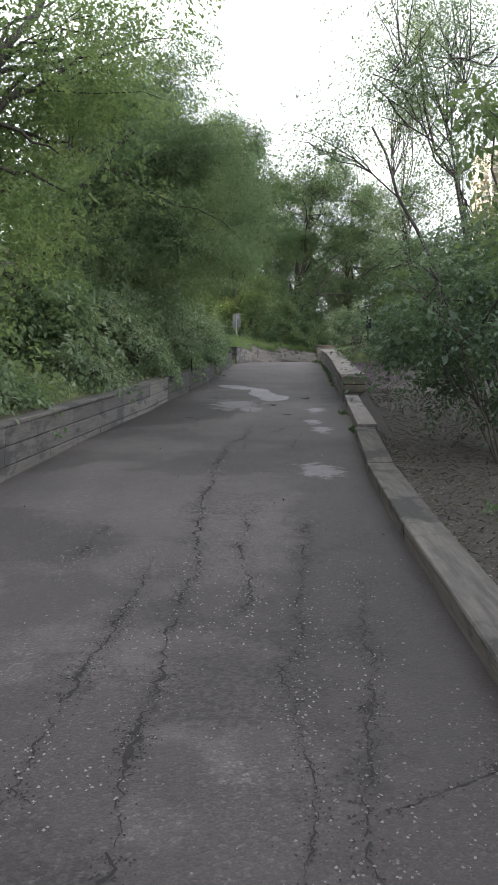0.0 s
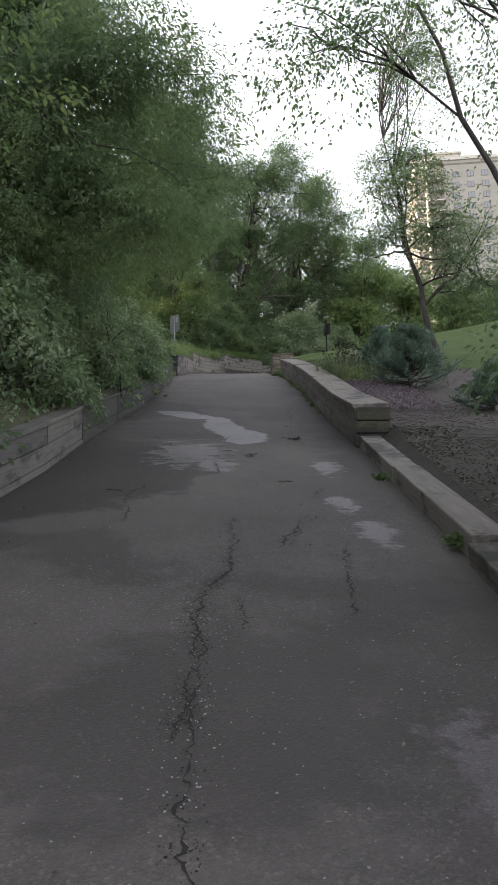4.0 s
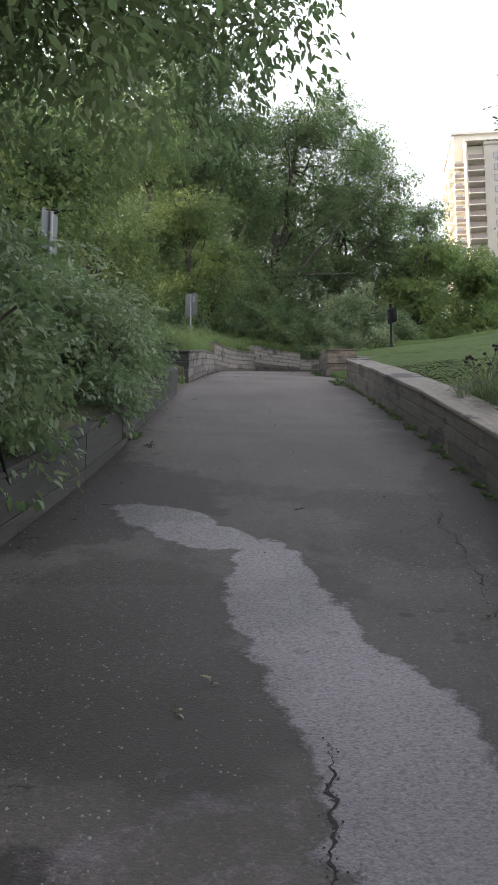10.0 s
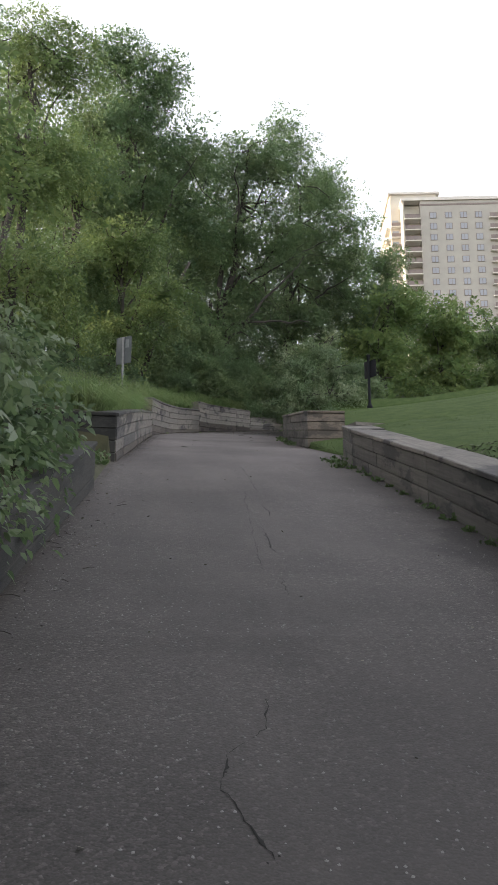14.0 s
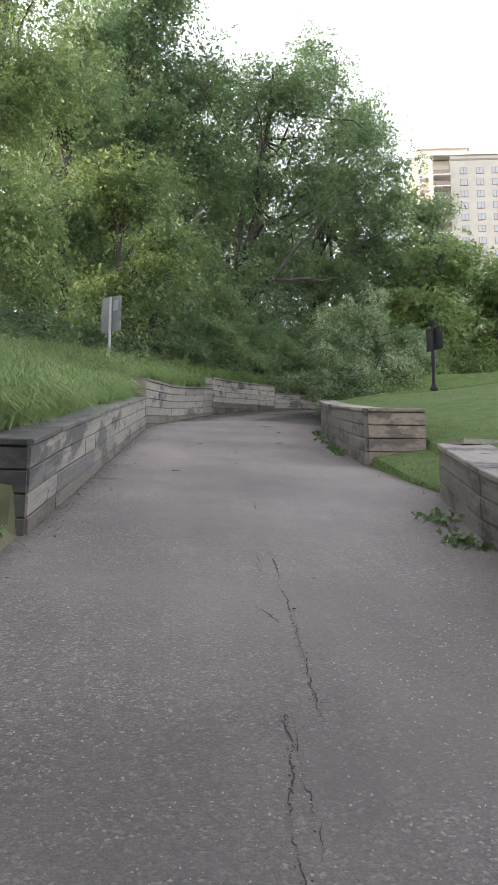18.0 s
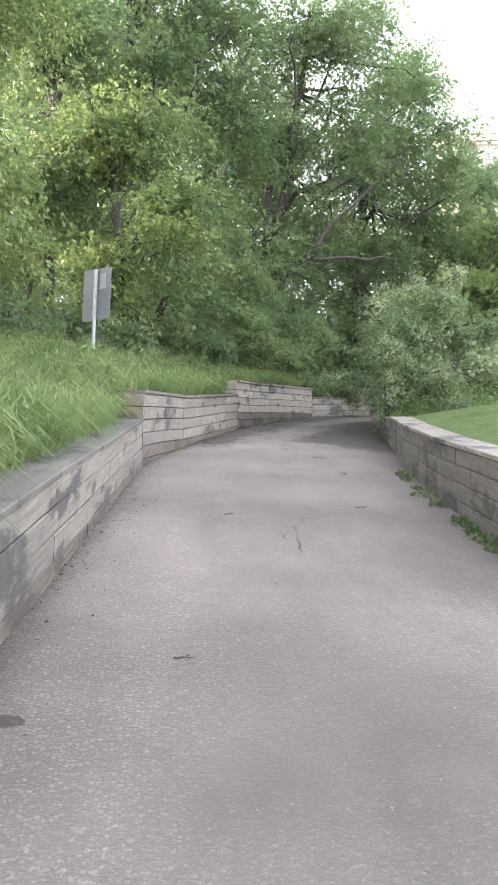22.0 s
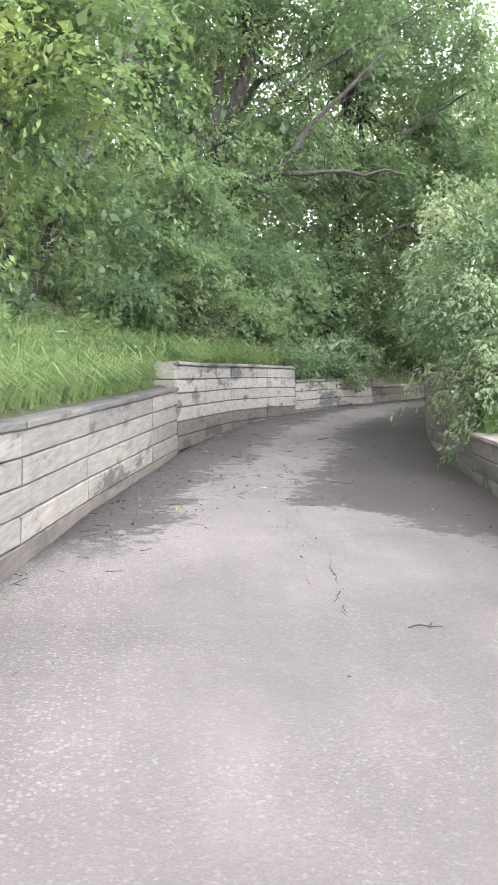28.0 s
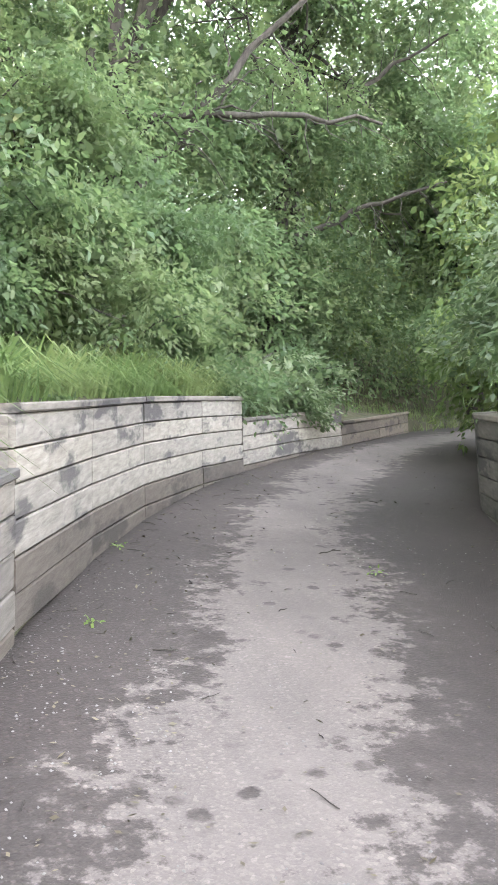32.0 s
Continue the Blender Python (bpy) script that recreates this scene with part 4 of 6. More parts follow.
# thin trees by the kerb
tree("slender_tree", 4.0, 13.6, 7.6, [(1.3, 13.6, 4.5, 1.2, 1.3, 1.0), (2.6, 13.9, 5.6, 1.5, 1.5, 1.2), (3.6, 13.8, 4.2, 1.2, 1.3, 1.2), (3.2, 14, 7.2, 1.8, 1.6, 1.4), (4.3, 14.4, 3.0, 1.3, 1.4, 1.1), (4.7, 14.2, 5.8, 1.5, 1.6, 1.5)], 1900, 32, 0.046, LEAF_SOFT, "slender open-crowned tree with thin dark stems", THIN, 0.05, stems=2, seed=10, spread=0.2, limbs=9, twigs=120, fill=0, shell=0.2, droop=0.5)
tree("slender_tree", 5.0, 22.9, 9.5, [(4.0, 22.9, 3.5, 1.1, 1.2, 0.9), (4.6, 22.9, 5.2, 1.1, 1.2, 1.4), (4.85, 22.9, 7.6, 1.1, 1.2, 1.6), (5.5, 23.0, 3.4, 1.2, 1.2, 1.3), (5.2, 23, 10.0, 0.9, 0.9, 1.4), (5.7, 22.7, 2.3, 1.1, 1.0, 0.9), (4.3, 22.9, 4.4, 1.0, 1.0, 0.9)], 1500, 42, 0.050, LEAF_HEDGE, "slender upright tree with dark leaves", THIN, 0.08, stems=1, seed=11, spread=0.2, limbs=9, twigs=110, fill=0.2, shell=0.25)
# bushes
tree("bush", 2.7, 9.1, 1.8, [(1.85, 8.9, 1.35, 0.75, 0.9, 0.75), (2.9, 9.3, 1.5, 1.3, 1.2, 1.0), (2.7, 7.8, 1.25, 0.7, 0.9, 0.7), (1.6, 9.6, 1.35, 0.6, 0.6, 0.6), (2.2, 10.2, 1.3, 0.7, 0.6, 0.8), (2.6, 9.4, 2.2, 1.1, 1.0, 0.7), (3.2, 9.0, 0.8, 0.9, 0.9, 0.6), (2.3, 10.0, 0.7, 0.5, 0.6, 0.5)], 900, 48, 0.050, LEAF_DARK, "dense dark-leaved bush leaning over the kerb", "", 0.014, category="bush", stems=6, seed=12, spread=0.17)
tree("bush", 3.5, 12.0, 1.8, [(2.9, 12.0, 1.2, 0.9, 1.2, 0.95), (4.0, 11.6, 1.6, 1.3, 1.5, 1.3)], 420, 50, 0.055, LEAF_HEDGE, "dense dark-leaved bush beside the kerb", "", 0.014, category="bush", stems=5, seed=13, spread=0.17)
tree("bush", 2.1, 6.2, 3.2, [(1.85, 6.3, 3.3, 0.45, 0.5, 0.4), (2.3, 6.0, 2.8, 0.5, 0.6, 0.5), (2.2, 6.4, 2.2, 0.45, 0.5, 0.4)], 70, 60, 0.07, LEAF_YELLOW, "spindly yellow-green sapling beside the kerb", "", 0.02, category="bush", stems=2, seed=33, spread=0.2, limbs=4, twigs=10, fill=0)
tree("bush", -2.9, 8.6, 1.2, [(-2.65, 9.0, 0.85, 0.5, 1.8, 0.45), (-3.2, 8.6, 1.3, 0.8, 2.0, 0.9)], 330, 52, 0.07, LEAF_HEDGE, "low leafy bush along the top of the wall", SPILL, 0.016, category="bush", stems=5, seed=16, spread=0.19, corners=6, droop=0.45)
tree("bush", -2.6, 12.4, 1.5, [(-2.15, 12.2, 0.85, 0.5, 1.6, 0.42), (-2.9, 12.6, 1.5, 0.9, 1.9, 1.0)], 380, 52, 0.07, LEAF_HEDGE, "leafy bush along the top of the wall", SPILL, 0.016, category="bush", stems=5, seed=34, spread=0.19, corners=6, droop=0.45)
tree("bush", -2.4, 15.8, 1.6, [(-1.72, 16.2, 0.74, 0.42, 1.9, 0.42), (-2.0, 16.4, 1.2, 0.6, 1.6, 0.6), (-2.6, 15.9, 1.5, 0.9, 1.8, 1.1)], 560, 60, 0.06, LEAF_HEDGE, "grey-green bush spilling over the timber wall", SPILL, 0.016, category="bush", stems=5, seed=35, spread=0.19, corners=6, droop=0.45)
tree("bush", -2.2, 20.0, 1.6, [(-1.42, 19.3, 0.78, 0.42, 1.6, 0.42), (-1.75, 20.0, 1.2, 0.7, 1.6, 0.7), (-2.5, 20.2, 1.6, 1.1, 1.8, 1.0)], 620, 60, 0.06, LEAF_HEDGE, "grey-green bush spilling over the timber wall", SPILL, 0.018, category="bush", stems=5, seed=14, spread=0.19, corners=6, droop=0.45)
tree("bush", -1.9, 23.2, 1.6, [(-1.02, 22.0, 0.72, 0.42, 1.4, 0.42), (-1.0, 23.6, 0.72, 0.42, 1.3, 0.45), (-1.35, 22.9, 1.15, 0.7, 1.6, 0.65), (-2.1, 23.5, 1.5, 1.0, 1.7, 0.9)], 680, 60, 0.06, LEAF_HEDGE, "grey-green bush spilling over the timber wall", SPILL, 0.018, category="bush", stems=5, seed=15, spread=0.19, corners=6, droop=0.45)
tree("bush", -1.6, 26.2, 1.5, [(-1.0, 25.3, 0.72, 0.38, 1.0, 0.46), (-1.4, 25.7, 1.1, 0.6, 1.0, 0.6), (-1.9, 26.0, 1.3, 0.8, 1.2, 0.8)], 480, 60, 0.06, LEAF_HEDGE, "grey-green bush hiding the end of the lower wall", SPILL, 0.018, category="bush", stems=5, seed=36, spread=0.19, corners=6, droop=0.45)
tree("silver_bush", 5.2, 45.9, 2.6, [(4.9, 45.7, 2.1, 0.75, 0.8, 0.8), (4.55, 45.3, 1.6, 0.6, 0.6, 0.6), (5.6, 46.2, 2.3, 0.8, 0.8, 0.9), (4.5, 45.1, 1.05, 0.32, 0.45, 0.42), (5.3, 45.5, 1.3, 0.9, 0.8, 0.8), (6.3, 45.4, 1.3, 0.7, 0.7, 0.8), (6.2, 46.4, 1.9, 0.7, 0.7, 0.7), (4.7, 46.0, 2.9, 0.3, 0.35, 0.3), (5.3, 46.0, 3.1, 0.35, 0.35, 0.35), (4.55, 45.2, 0.75, 0.42, 0.6, 0.45), (4.85, 46.2, 0.9, 0.5, 0.7, 0.6), (5.5, 44.8, 0.75, 0.6, 0.5, 0.5), (6.0, 46.2, 3.2, 0.3, 0.3, 0.5), (4.4, 45.5, 2.5, 0.35, 0.35, 0.4), (6.8, 46.0, 2.2, 0.5, 0.5, 0.5)], 1250, 56, 0.05, LEAF_SILVER, "silvery green bush overhanging the timber wall", "", 0.016, category="bush", stems=6, seed=17, spread=0.2, corners=6, droop=0.6, limbs=8, twigs=40)
tree("bush", 6.2, 48.6, 2.0, [(5.4, 47.5, 1.9, 0.8, 1.0, 0.9), (6.0, 48.8, 2.0, 1.0, 1.2, 1.1), (5.4, 46.9, 2.4, 0.8, 0.8, 0.9), (6.8, 49.8, 1.8, 1.0, 1.1, 1.0)], 760, 60, 0.062, LEAF_HEDGE, "green bush spilling over the tall wall", "", 0.014, category="bush", stems=4, seed=18, spread=0.2, limbs=5, twigs=10)
tree("bush", 8.6, 53.2, 2.4, [(8.6, 52.8, 1.9, 1.1, 1.2, 1.3)], 260, 56, 0.07, LEAF_HEDGE, "green bush at the top of the tall wall", "", 0.018, category="bush", stems=5, seed=37, spread=0.2)
tree("bush", 1.9, 51.4, 2.6, [(2.4, 50.9, 1.9, 1.1, 0.9, 1.15), (1.2, 49.9, 1.8, 1.0, 0.8, 0.9), (3.5, 52.3, 1.6, 1.0, 0.8, 0.9), (2.0, 51.4, 3.4, 1.4, 0.9, 1.0), (3.1, 51.5, 2.4, 1.0, 0.8, 0.9), (3.9, 52.0, 0.95, 0.55, 0.6, 0.5), (4.4, 52.6, 0.75, 0.5, 0.6, 0.35)], 1500, 56, 0.058, LEAF_SOFT, "dense green bush behind the stepped wall", "", 0.018, category="bush", stems=6, seed=19, spread=0.19, corners=6)
tree("bush", 4.4, 53.6, 1.4, [(4.8, 53.2, 0.95, 0.75, 0.55, 0.45), (5.5, 54.4, 1.0, 0.9, 0.7, 0.6), (5.2, 53.6, 0.7, 0.5, 0.6, 0.35)], 420, 56, 0.065, LEAF_HEDGE, "leafy bush hanging over the stepped wall", "", 0.016, category="bush", stems=5, seed=20, spread=0.17)
for i, (x, y, w) in enumerate(((-3.6, 41.6, 1.3), (-3.0, 44.0, 1.4), (-1.9, 46.4, 1.3), (-0.9, 48.6, 1.2), (7.6, 52.6, 1.0), (9.6, 53.4, 1.2), (12.2, 54.4, 1.4), (15.4, 55.2, 1.5), (18.8, 56, 1.6))):
    tree("bush", x, y, 1.4, [(x, y, 1.3 + 0.25 * (x < 0), w, 1.0, 1.05)], 230, 52, 0.09, LEAF_LIGHT if x > 7 else LEAF_DARK, "leafy undergrowth bush at the edge of the wood", "undergrowth at the edge of the wood", 0.016, category="bush", stems=4, seed=50 + i, spread=0.2, limbs=8, twigs=20)

# far woods on the hill, and woods all round, the rear ones unseen and added
def woods(name, spots, count, per, leaf, mat, label):
    blobs_ = []
    for x, y, h in spots:
        z = ground_z(x, y)
        for k in range(3):
            blobs_.append((x + rng.uniform(-1, 1), y + rng.uniform(-1, 1), z + h * (0.2 + 0.28 * k), 2.3, 2.3, h * 0.22))
    p, heading, facing = sprays(*clumps_in(blobs_, count, 0.5), per, 0.48)
    return tagged(mesh_ob(name, leaves_at(p, leaf, 0.3, 0.55, 1.0, 4, heading, facing), None, mat, uniform=4), label, "woods", kind="stuff")


woods("far_woods", [(-26 + i * 1.7 + rng.uniform(-1, 1), 61 + rng.uniform(0, 12) + max(0, -26 + i * 1.7 - 10) * 0.3, np.interp(-26 + i * 1.7, [-28, 0, 8, 16, 30, 52], [11, 10, 9, 7.0, 7.0, 7.0]) * rng.uniform(0.85, 1.15)) for i in range(48)],
      2800, 40, 0.24, LEAF_OAK, "dense green woods covering the far hillside")
woods("bend_woods", [(-4 + i * 1.35, 56.6 + rng.uniform(0, 3.5) + max(0, -4 + i * 1.35 - 5) * 0.9, 8.5 if i < 9 else 7.0) for i in range(15)], 2200, 46, 0.095, LEAF_SOFT, "dense leafy undergrowth behind the bend")
woods("undergrowth", [(-3 + i * 0.85, 54.6 + rng.uniform(0, 1.5) + max(0, -3 + i * 0.85 - 2) * 0.75, 3.4) for i in range(15)], 1300, 44, 0.11, LEAF_SOFT, "dark leafy undergrowth between the trunks")
woods("hollow_woods", [(-9 + i * 1.25, 60.5 + rng.uniform(0, 3.0) + max(0, -9 + i * 1.25 - 8) * 0.22, float(np.interp(-9 + i * 1.25, [-9, 6, 11, 16, 42], [13, 12, 9, 6.5, 6.0])) * rng.uniform(0.9, 1.1)) for i in range(41)], 3400, 44, 0.16, LEAF_LIGHT, "airy green woods behind the trees of the bend")
woods("hill_woods", [(-13 + i * 0.95, 55.5 + rng.uniform(0, 4.5) + max(0, -13 + i * 0.95 - 3) * 0.5, float(np.interp(-13 + i * 0.95, [-13, -4, 3, 8], [13, 13.5, 12, 9])) * rng.uniform(0.9, 1.08)) for i in range(17)], 3400, 44, 0.15, LEAF_OAK, "tall dense woods rising behind the bend")
woods("bank_woods", [(-11.5 + rng.uniform(-2.5, 1.5) + 0.12 * i, -4 + i * 1.9, 6.5 * rng.uniform(0.8, 1.2)) for i in range(27)], 1700, 44, 0.24, LEAF_DARK, "dark woods on the bank behind the nearer trees")
# unseen woods added behind and beside the start, to close off low sky light
woods("unseen_rear_woods", [(-14 + i * 2.2, -18 - rng.uniform(0, 6), 4.5) for i in range(14)] + [(10 + rng.uniform(-1, 3), -12 + i * 2.6, 3.6) for i in range(11)], 600, 34, 0.38, LEAF_DARK, "unseen dark woods added behind and beside the start of the path")

# ---- sign post, dark post ----
STEEL = simple("galvanised_steel", (0.1760, 0.1800, 0.1840), (0.2400, 0.2440, 0.2480), 9.0, 0.5, 0.3, 0.1)
PANEL = simple("sign_back_aluminium", (0.0840, 0.0944, 0.0992), (0.1120, 0.1216, 0.1264), 3.0, 0.55, 0.2, 0.05)
STICKER = simple("sticker", (0.1600, 0.1720, 0.1760), (0.2000, 0.2120, 0.2160), 30.0, 0.6, 0, 0.0)
BLACK = simple("black_paint", (0.005, 0.006, 0.008), (0.012, 0.013, 0.016), 8.0, 0.7, 0.0, 0.1)


BLACK.node_tree.nodes["Principled BSDF"].inputs["Specular IOR Level"].default_value = 0.15


def box_bm(x0, x1, y0, y1, z0_, z1, bevel=0.0):
    bm = bmesh.new()
    bmesh.ops.create_cube(bm, size=1.0, matrix=Matrix.Translation(((x0 + x1) / 2, (y0 + y1) / 2, (z0_ + z1) / 2)) @ Matrix.Diagonal((x1 - x0, y1 - y0, z1 - z0_, 1)))
    if bevel:
        bmesh.ops.bevel(bm, geom=bm.edges[:], offset=bevel, segments=2, affect="EDGES")
    return bm


def lathe_bm(profile, sides=16):
    bm = bmesh.new()
    rings = [[bm.verts.new((r * math.cos(2 * math.pi * k / sides), r * math.sin(2 * math.pi * k / sides), z)) for k in range(sides)] for r, z in profile]
    for a, b in zip(rings, rings[1:]):
        for k in range(sides):
            bm.faces.new((a[k], a[(k + 1) % sides], b[(k + 1) % sides], b[k]))
    bm.faces.new(rings[0][::-1])
    bm.faces.new(rings[-1])
    return bm


sz = ground_z(-0.5, 41.2)
sign = thing("sign_post", -0.57, 41.2, sz - 0.1, "grey metal sign seen from behind on a steel post", "sign", turn=-33)
part("post", lathe_bm([(0.026, 0), (0.026, 15.06 - sz)], 10), STEEL, sign)
panel = part("sign_panel", box_bm(-0.23, 0.23, 0.03, 0.036, 14.36 - sz, 15.08 - sz), PANEL, sign, "blank grey back of the sign")
part("sticker", box_bm(0.05, 0.15, 0.024, 0.029, 14.78 - sz, 15.0 - sz), STICKER, panel, "pale maintenance sticker")
lz = ground_z(5.8, 41.0)
post = thing("marker_post", 5.8, 41.0, lz - 0.05, "black metal post with ball finial and dark panel", "post", turn=-58)
top = 14.75 - lz
part("post", lathe_bm([(0.075, 0.0), (0.075, 0.06), (0.05, 0.11), (0.034, 0.16), (0.034, top - 0.14), (0.055, top - 0.12), (0.03, top - 0.10), (0.05, top - 0.07), (0.05, top - 0.02), (0.02, top)], 14), BLACK, post)
part("sign_panel", box_bm(-0.2, 0.2, 0.045, 0.075, top - 0.62, top - 0.16, 0.006), BLACK, post, "dark panel fixed to the post")

# ---- tower block on the hill ----
WALL_GREY = simple("precast_wall", (0.34, 0.325, 0.29), (0.40, 0.38, 0.34), 0.3, 0.85, 0, 0.1)
WALL_CREAM = simple("cream_wall", (0.50, 0.47, 0.40), (0.58, 0.545, 0.46), 0.3, 0.85, 0, 0.1)
GLASS, gn, gl, gb = material("window_glass", 0.08)
gb.inputs["Base Color"].default_value = (0.30, 0.32, 0.35, 1)
FRAME = simple("window_frame", (0.16, 0.13, 0.12), (0.22, 0.18, 0.16), 1.0, 0.6, 0, 0.0)
SLAB = simple("balcony_slab", (0.55, 0.52, 0.48), (0.66, 0.63, 0.58), 0.5, 0.8, 0, 0.0)


def tower():
    root = tagged(new("apartment_tower"), "pale high-rise apartment block with balconies on the hilltop", "building")
    root.matrix_basis = pose(62.3, 209.4, 111.7, 0, 0, -9.9)
    floors, fh = 14, 2.87
    part("wall", box_bm(4.3, 24.0, 0, 34, -floors * fh - 12, 0), WALL_GREY, root)
    part("side_wall", box_bm(0.0, 0.35, 0.0, 34, -floors * fh - 12, 0), WALL_CREAM, root, "cream side wall in the sun")
    part("back_wall", box_bm(0.35, 4.3, 1.9, 33.9, -floors * fh - 12, -0.3), WALL_CREAM, root)
    part("parapet", box_bm(-0.3, 24.3, -0.35, 34.2, 0.0, 0.75), SLAB, root)
    part("frieze", box_bm(4.3, 24.02, -0.06, 0.0, -1.3, -0.85), FRAME, root)
    part("lift_housing", box_bm(10.2, 18, 6, 16, 0.75, 4.2), WALL_CREAM, root)
    part("rear_wing", box_bm(-2.4, 9.2, 4.2, 24, -floors * fh - 12, 3.9), WALL_CREAM, root, "taller cream wing set back")
    part("wing_roof", box_bm(-2.9, 9.8, 3.6, 24.6, 3.9, 4.4), SLAB, root)
    win = glass = None
    for f in range(floors):
        z = -3.9 - f * fh
        for u in (7.3, 11.0, 14.6, 18.2):
            if win is None:
                win = part("window", box_bm(-0.85, 0.85, -0.10, 0.02, -0.80, 0.80), FRAME, root)
                glass = part("pane", box_bm(-0.72, -0.06, -0.125, -0.09, -0.68, 0.68), GLASS, win)
                other = part("pane", box_bm(0.06, 0.72, -0.125, -0.09, -0.68, 0.68), GLASS, win)
                win.location = (u, 0, z)
            else:
                w = new("window", win.data)
                w.parent, w.location = root, (u, 0, z)
                for src in (glass, other):
                    p = new("pane", src.data)
                    p.parent = w
        for u0, u1 in ((0.35, 4.2), (20.6, 24.0)):
            b = part("balcony", box_bm(u0, u1, -0.9, 1.9, z - 1.25, z - 1.0), SLAB, root)
            part("railing", box_bm(u0 + 0.1, u1 - 0.1, -0.85, -0.80, z - 1.0, z + 0.05), FRAME, b)
            if u0 < 1:
                part("window", box_bm(u0 + 0.7, u1 - 0.5, 1.82, 1.9, z - 0.95, z + 0.95), GLASS, b)
        for v in (5.0, 11.5, 18.0):
            part("balcony", box_bm(-3.5, -2.4, v, v + 4.2, z - 1.25, z - 0.5), WALL_CREAM, root)
        b = part("balcony", box_bm(-2.4, -0.1, 3.1, 4.2, z - 1.25, z - 1.0), SLAB, root)
        part("railing", box_bm(-2.35, -0.15, 3.15, 3.2, z - 1.0, z - 0.1), FRAME, b)
        part("window", box_bm(-2.0, -0.5, 4.1, 4.2, z - 0.95, z + 0.9), GLASS, b)
    return root


tower()

# ---- long grass on the bank ----


def blades(points, height, width, lean=0.35):
    n = len(points)
    a = rng.uniform(0, 2 * math.pi, n)
    h = height * rng.uniform(0.5, 1.3, n)
    side = np.stack([np.cos(a), np.sin(a), np.zeros(n)], 1) * (width * rng.uniform(0.6, 1.3, n))[:, None]
    b = rng.uniform(0, 2 * math.pi, n)
    out = np.stack([np.cos(b), np.sin(b), np.zeros(n)], 1) * (h * lean * rng.uniform(0.2, 1.6, n))[:, None]
    up = np.zeros((n, 3))
    up[:, 2] = h
    mid = points + up * 0.58 + out * 0.35
    tip = points + up * (1 - lean * 0.35) + out
    v = np.stack([points - side, points + side, mid + side * 0.75, mid - side * 0.75, mid - side * 0.75, mid + side * 0.75, tip + side * 0.12, tip - side * 0.12], 1)
    return v.reshape(-1, 3)


def scatter(n, y0, y1, d0, d1, edge, side, power=1.0):
    y = rng.uniform(y0, y1, n)
    d = d0 + (d1 - d0) * rng.uniform(0, 1, n) ** power
    x = edge(y) + side * d
    bank = left_bank if side < 0 else right_bank
    z = path_level(y) + np.where(d > 0, bank(y, np.maximum(d, 0)), 0) - 0.03
    return np.stack([x, y, z], 1)


LAWN_BLADE = leaf_material("lawn_blade", (0.048, 0.080, 0.026), (0.076, 0.112, 0.040), (0.102, 0.132, 0.053), gloss=0.8, clump=1.6, through_light=0.3)


def grass_patch(name, points, height, width, lean, label, mat=None):
    return tagged(mesh_ob(name, blades(points, height, width, lean), None, mat or GRASS_LONG, uniform=4), label, "grass", kind="stuff")



def tufts(centres, per, height, width, radius):
    """Tufts of long blades that arch outwards."""
    n = len(centres) * per
    c = np.repeat(centres, per, axis=0)
    size = np.repeat(rng.uniform(0.55, 1.35, len(centres)), per)
    a = rng.uniform(0, 2 * math.pi, n)
    out = np.stack([np.cos(a), np.sin(a), np.zeros(n)], 1)
    r = radius * np.sqrt(rng.uniform(0, 1, n))
    p = c + out * r[:, None]
    h = (height * size * rng.uniform(0.6, 1.25, n))[:, None]
    bend = rng.uniform(0.5, 1.5, (n, 1))
    b = a + rng.normal(size=n) * 0.6
    sway = np.stack([np.cos(b), np.sin(b), np.zeros(n)], 1)
    side = np.stack([-np.sin(b), np.cos(b), np.zeros(n)], 1) * (width * rng.uniform(0.6, 1.4, n))[:, None]
    up = np.array((0, 0, 1.0))
    m1 = p + up * h * 0.5 + sway * h * bend * 0.16
    m2 = p + up * h * (0.86 - 0.18 * bend) + sway * h * bend * 0.45
    tip = p + up * h * (1.0 - 0.62 * bend) + sway * h * bend * 0.95
    v = np.stack([p - side, p + side, m1 + side, m1 - side, m1 - side, m1 + side, m2 + side * 0.7, m2 - side * 0.7, m2 - side * 0.7, m2 + side * 0.7, tip + side * 0.1, tip - side * 0.1], 1)
    return v.reshape(-1, 3)


bank_tufts = np.concatenate([scatter(1500, 30.5, 40.6, 0.50, 4.4, left_edge, -1, 1.3), scatter(420, 30.5, 46.6, 0.34, 0.7, left_edge, -1), scatter(620, 40.8, 47.3, 0.36, 4.2, left_edge, -1, 1.3), scatter(420, 47.4, 52, 0.36, 2.2, left_edge, -1, 1.2)])
tagged(mesh_ob("long_grass", np.concatenate([tufts(bank_tufts, 20, 0.34, 0.0080, 0.16), blades(scatter(15000, 30.5, 52, 0.40, 4.4, left_edge, -1, 1.3), 0.22, 0.005, 0.5)]), None, GRASS_LONG, uniform=4), "tall unmown tufted grass behind the timber wall", "grass", kind="stuff")
stalks = scatter(380, 30.5, 47.3, 0.3, 3.6, left_edge, -1)
tagged(mesh_ob("seed_stalks", tufts(stalks, 4, 0.62, 0.0028, 0.05), None, GRASS_PALE, uniform=4), "thin pale seed stalks above the long grass", "grass", kind="stuff")
herbs = scatter(16000, 30.5, 51.0, 0.42, 4.0, left_edge, -1, 1.2)
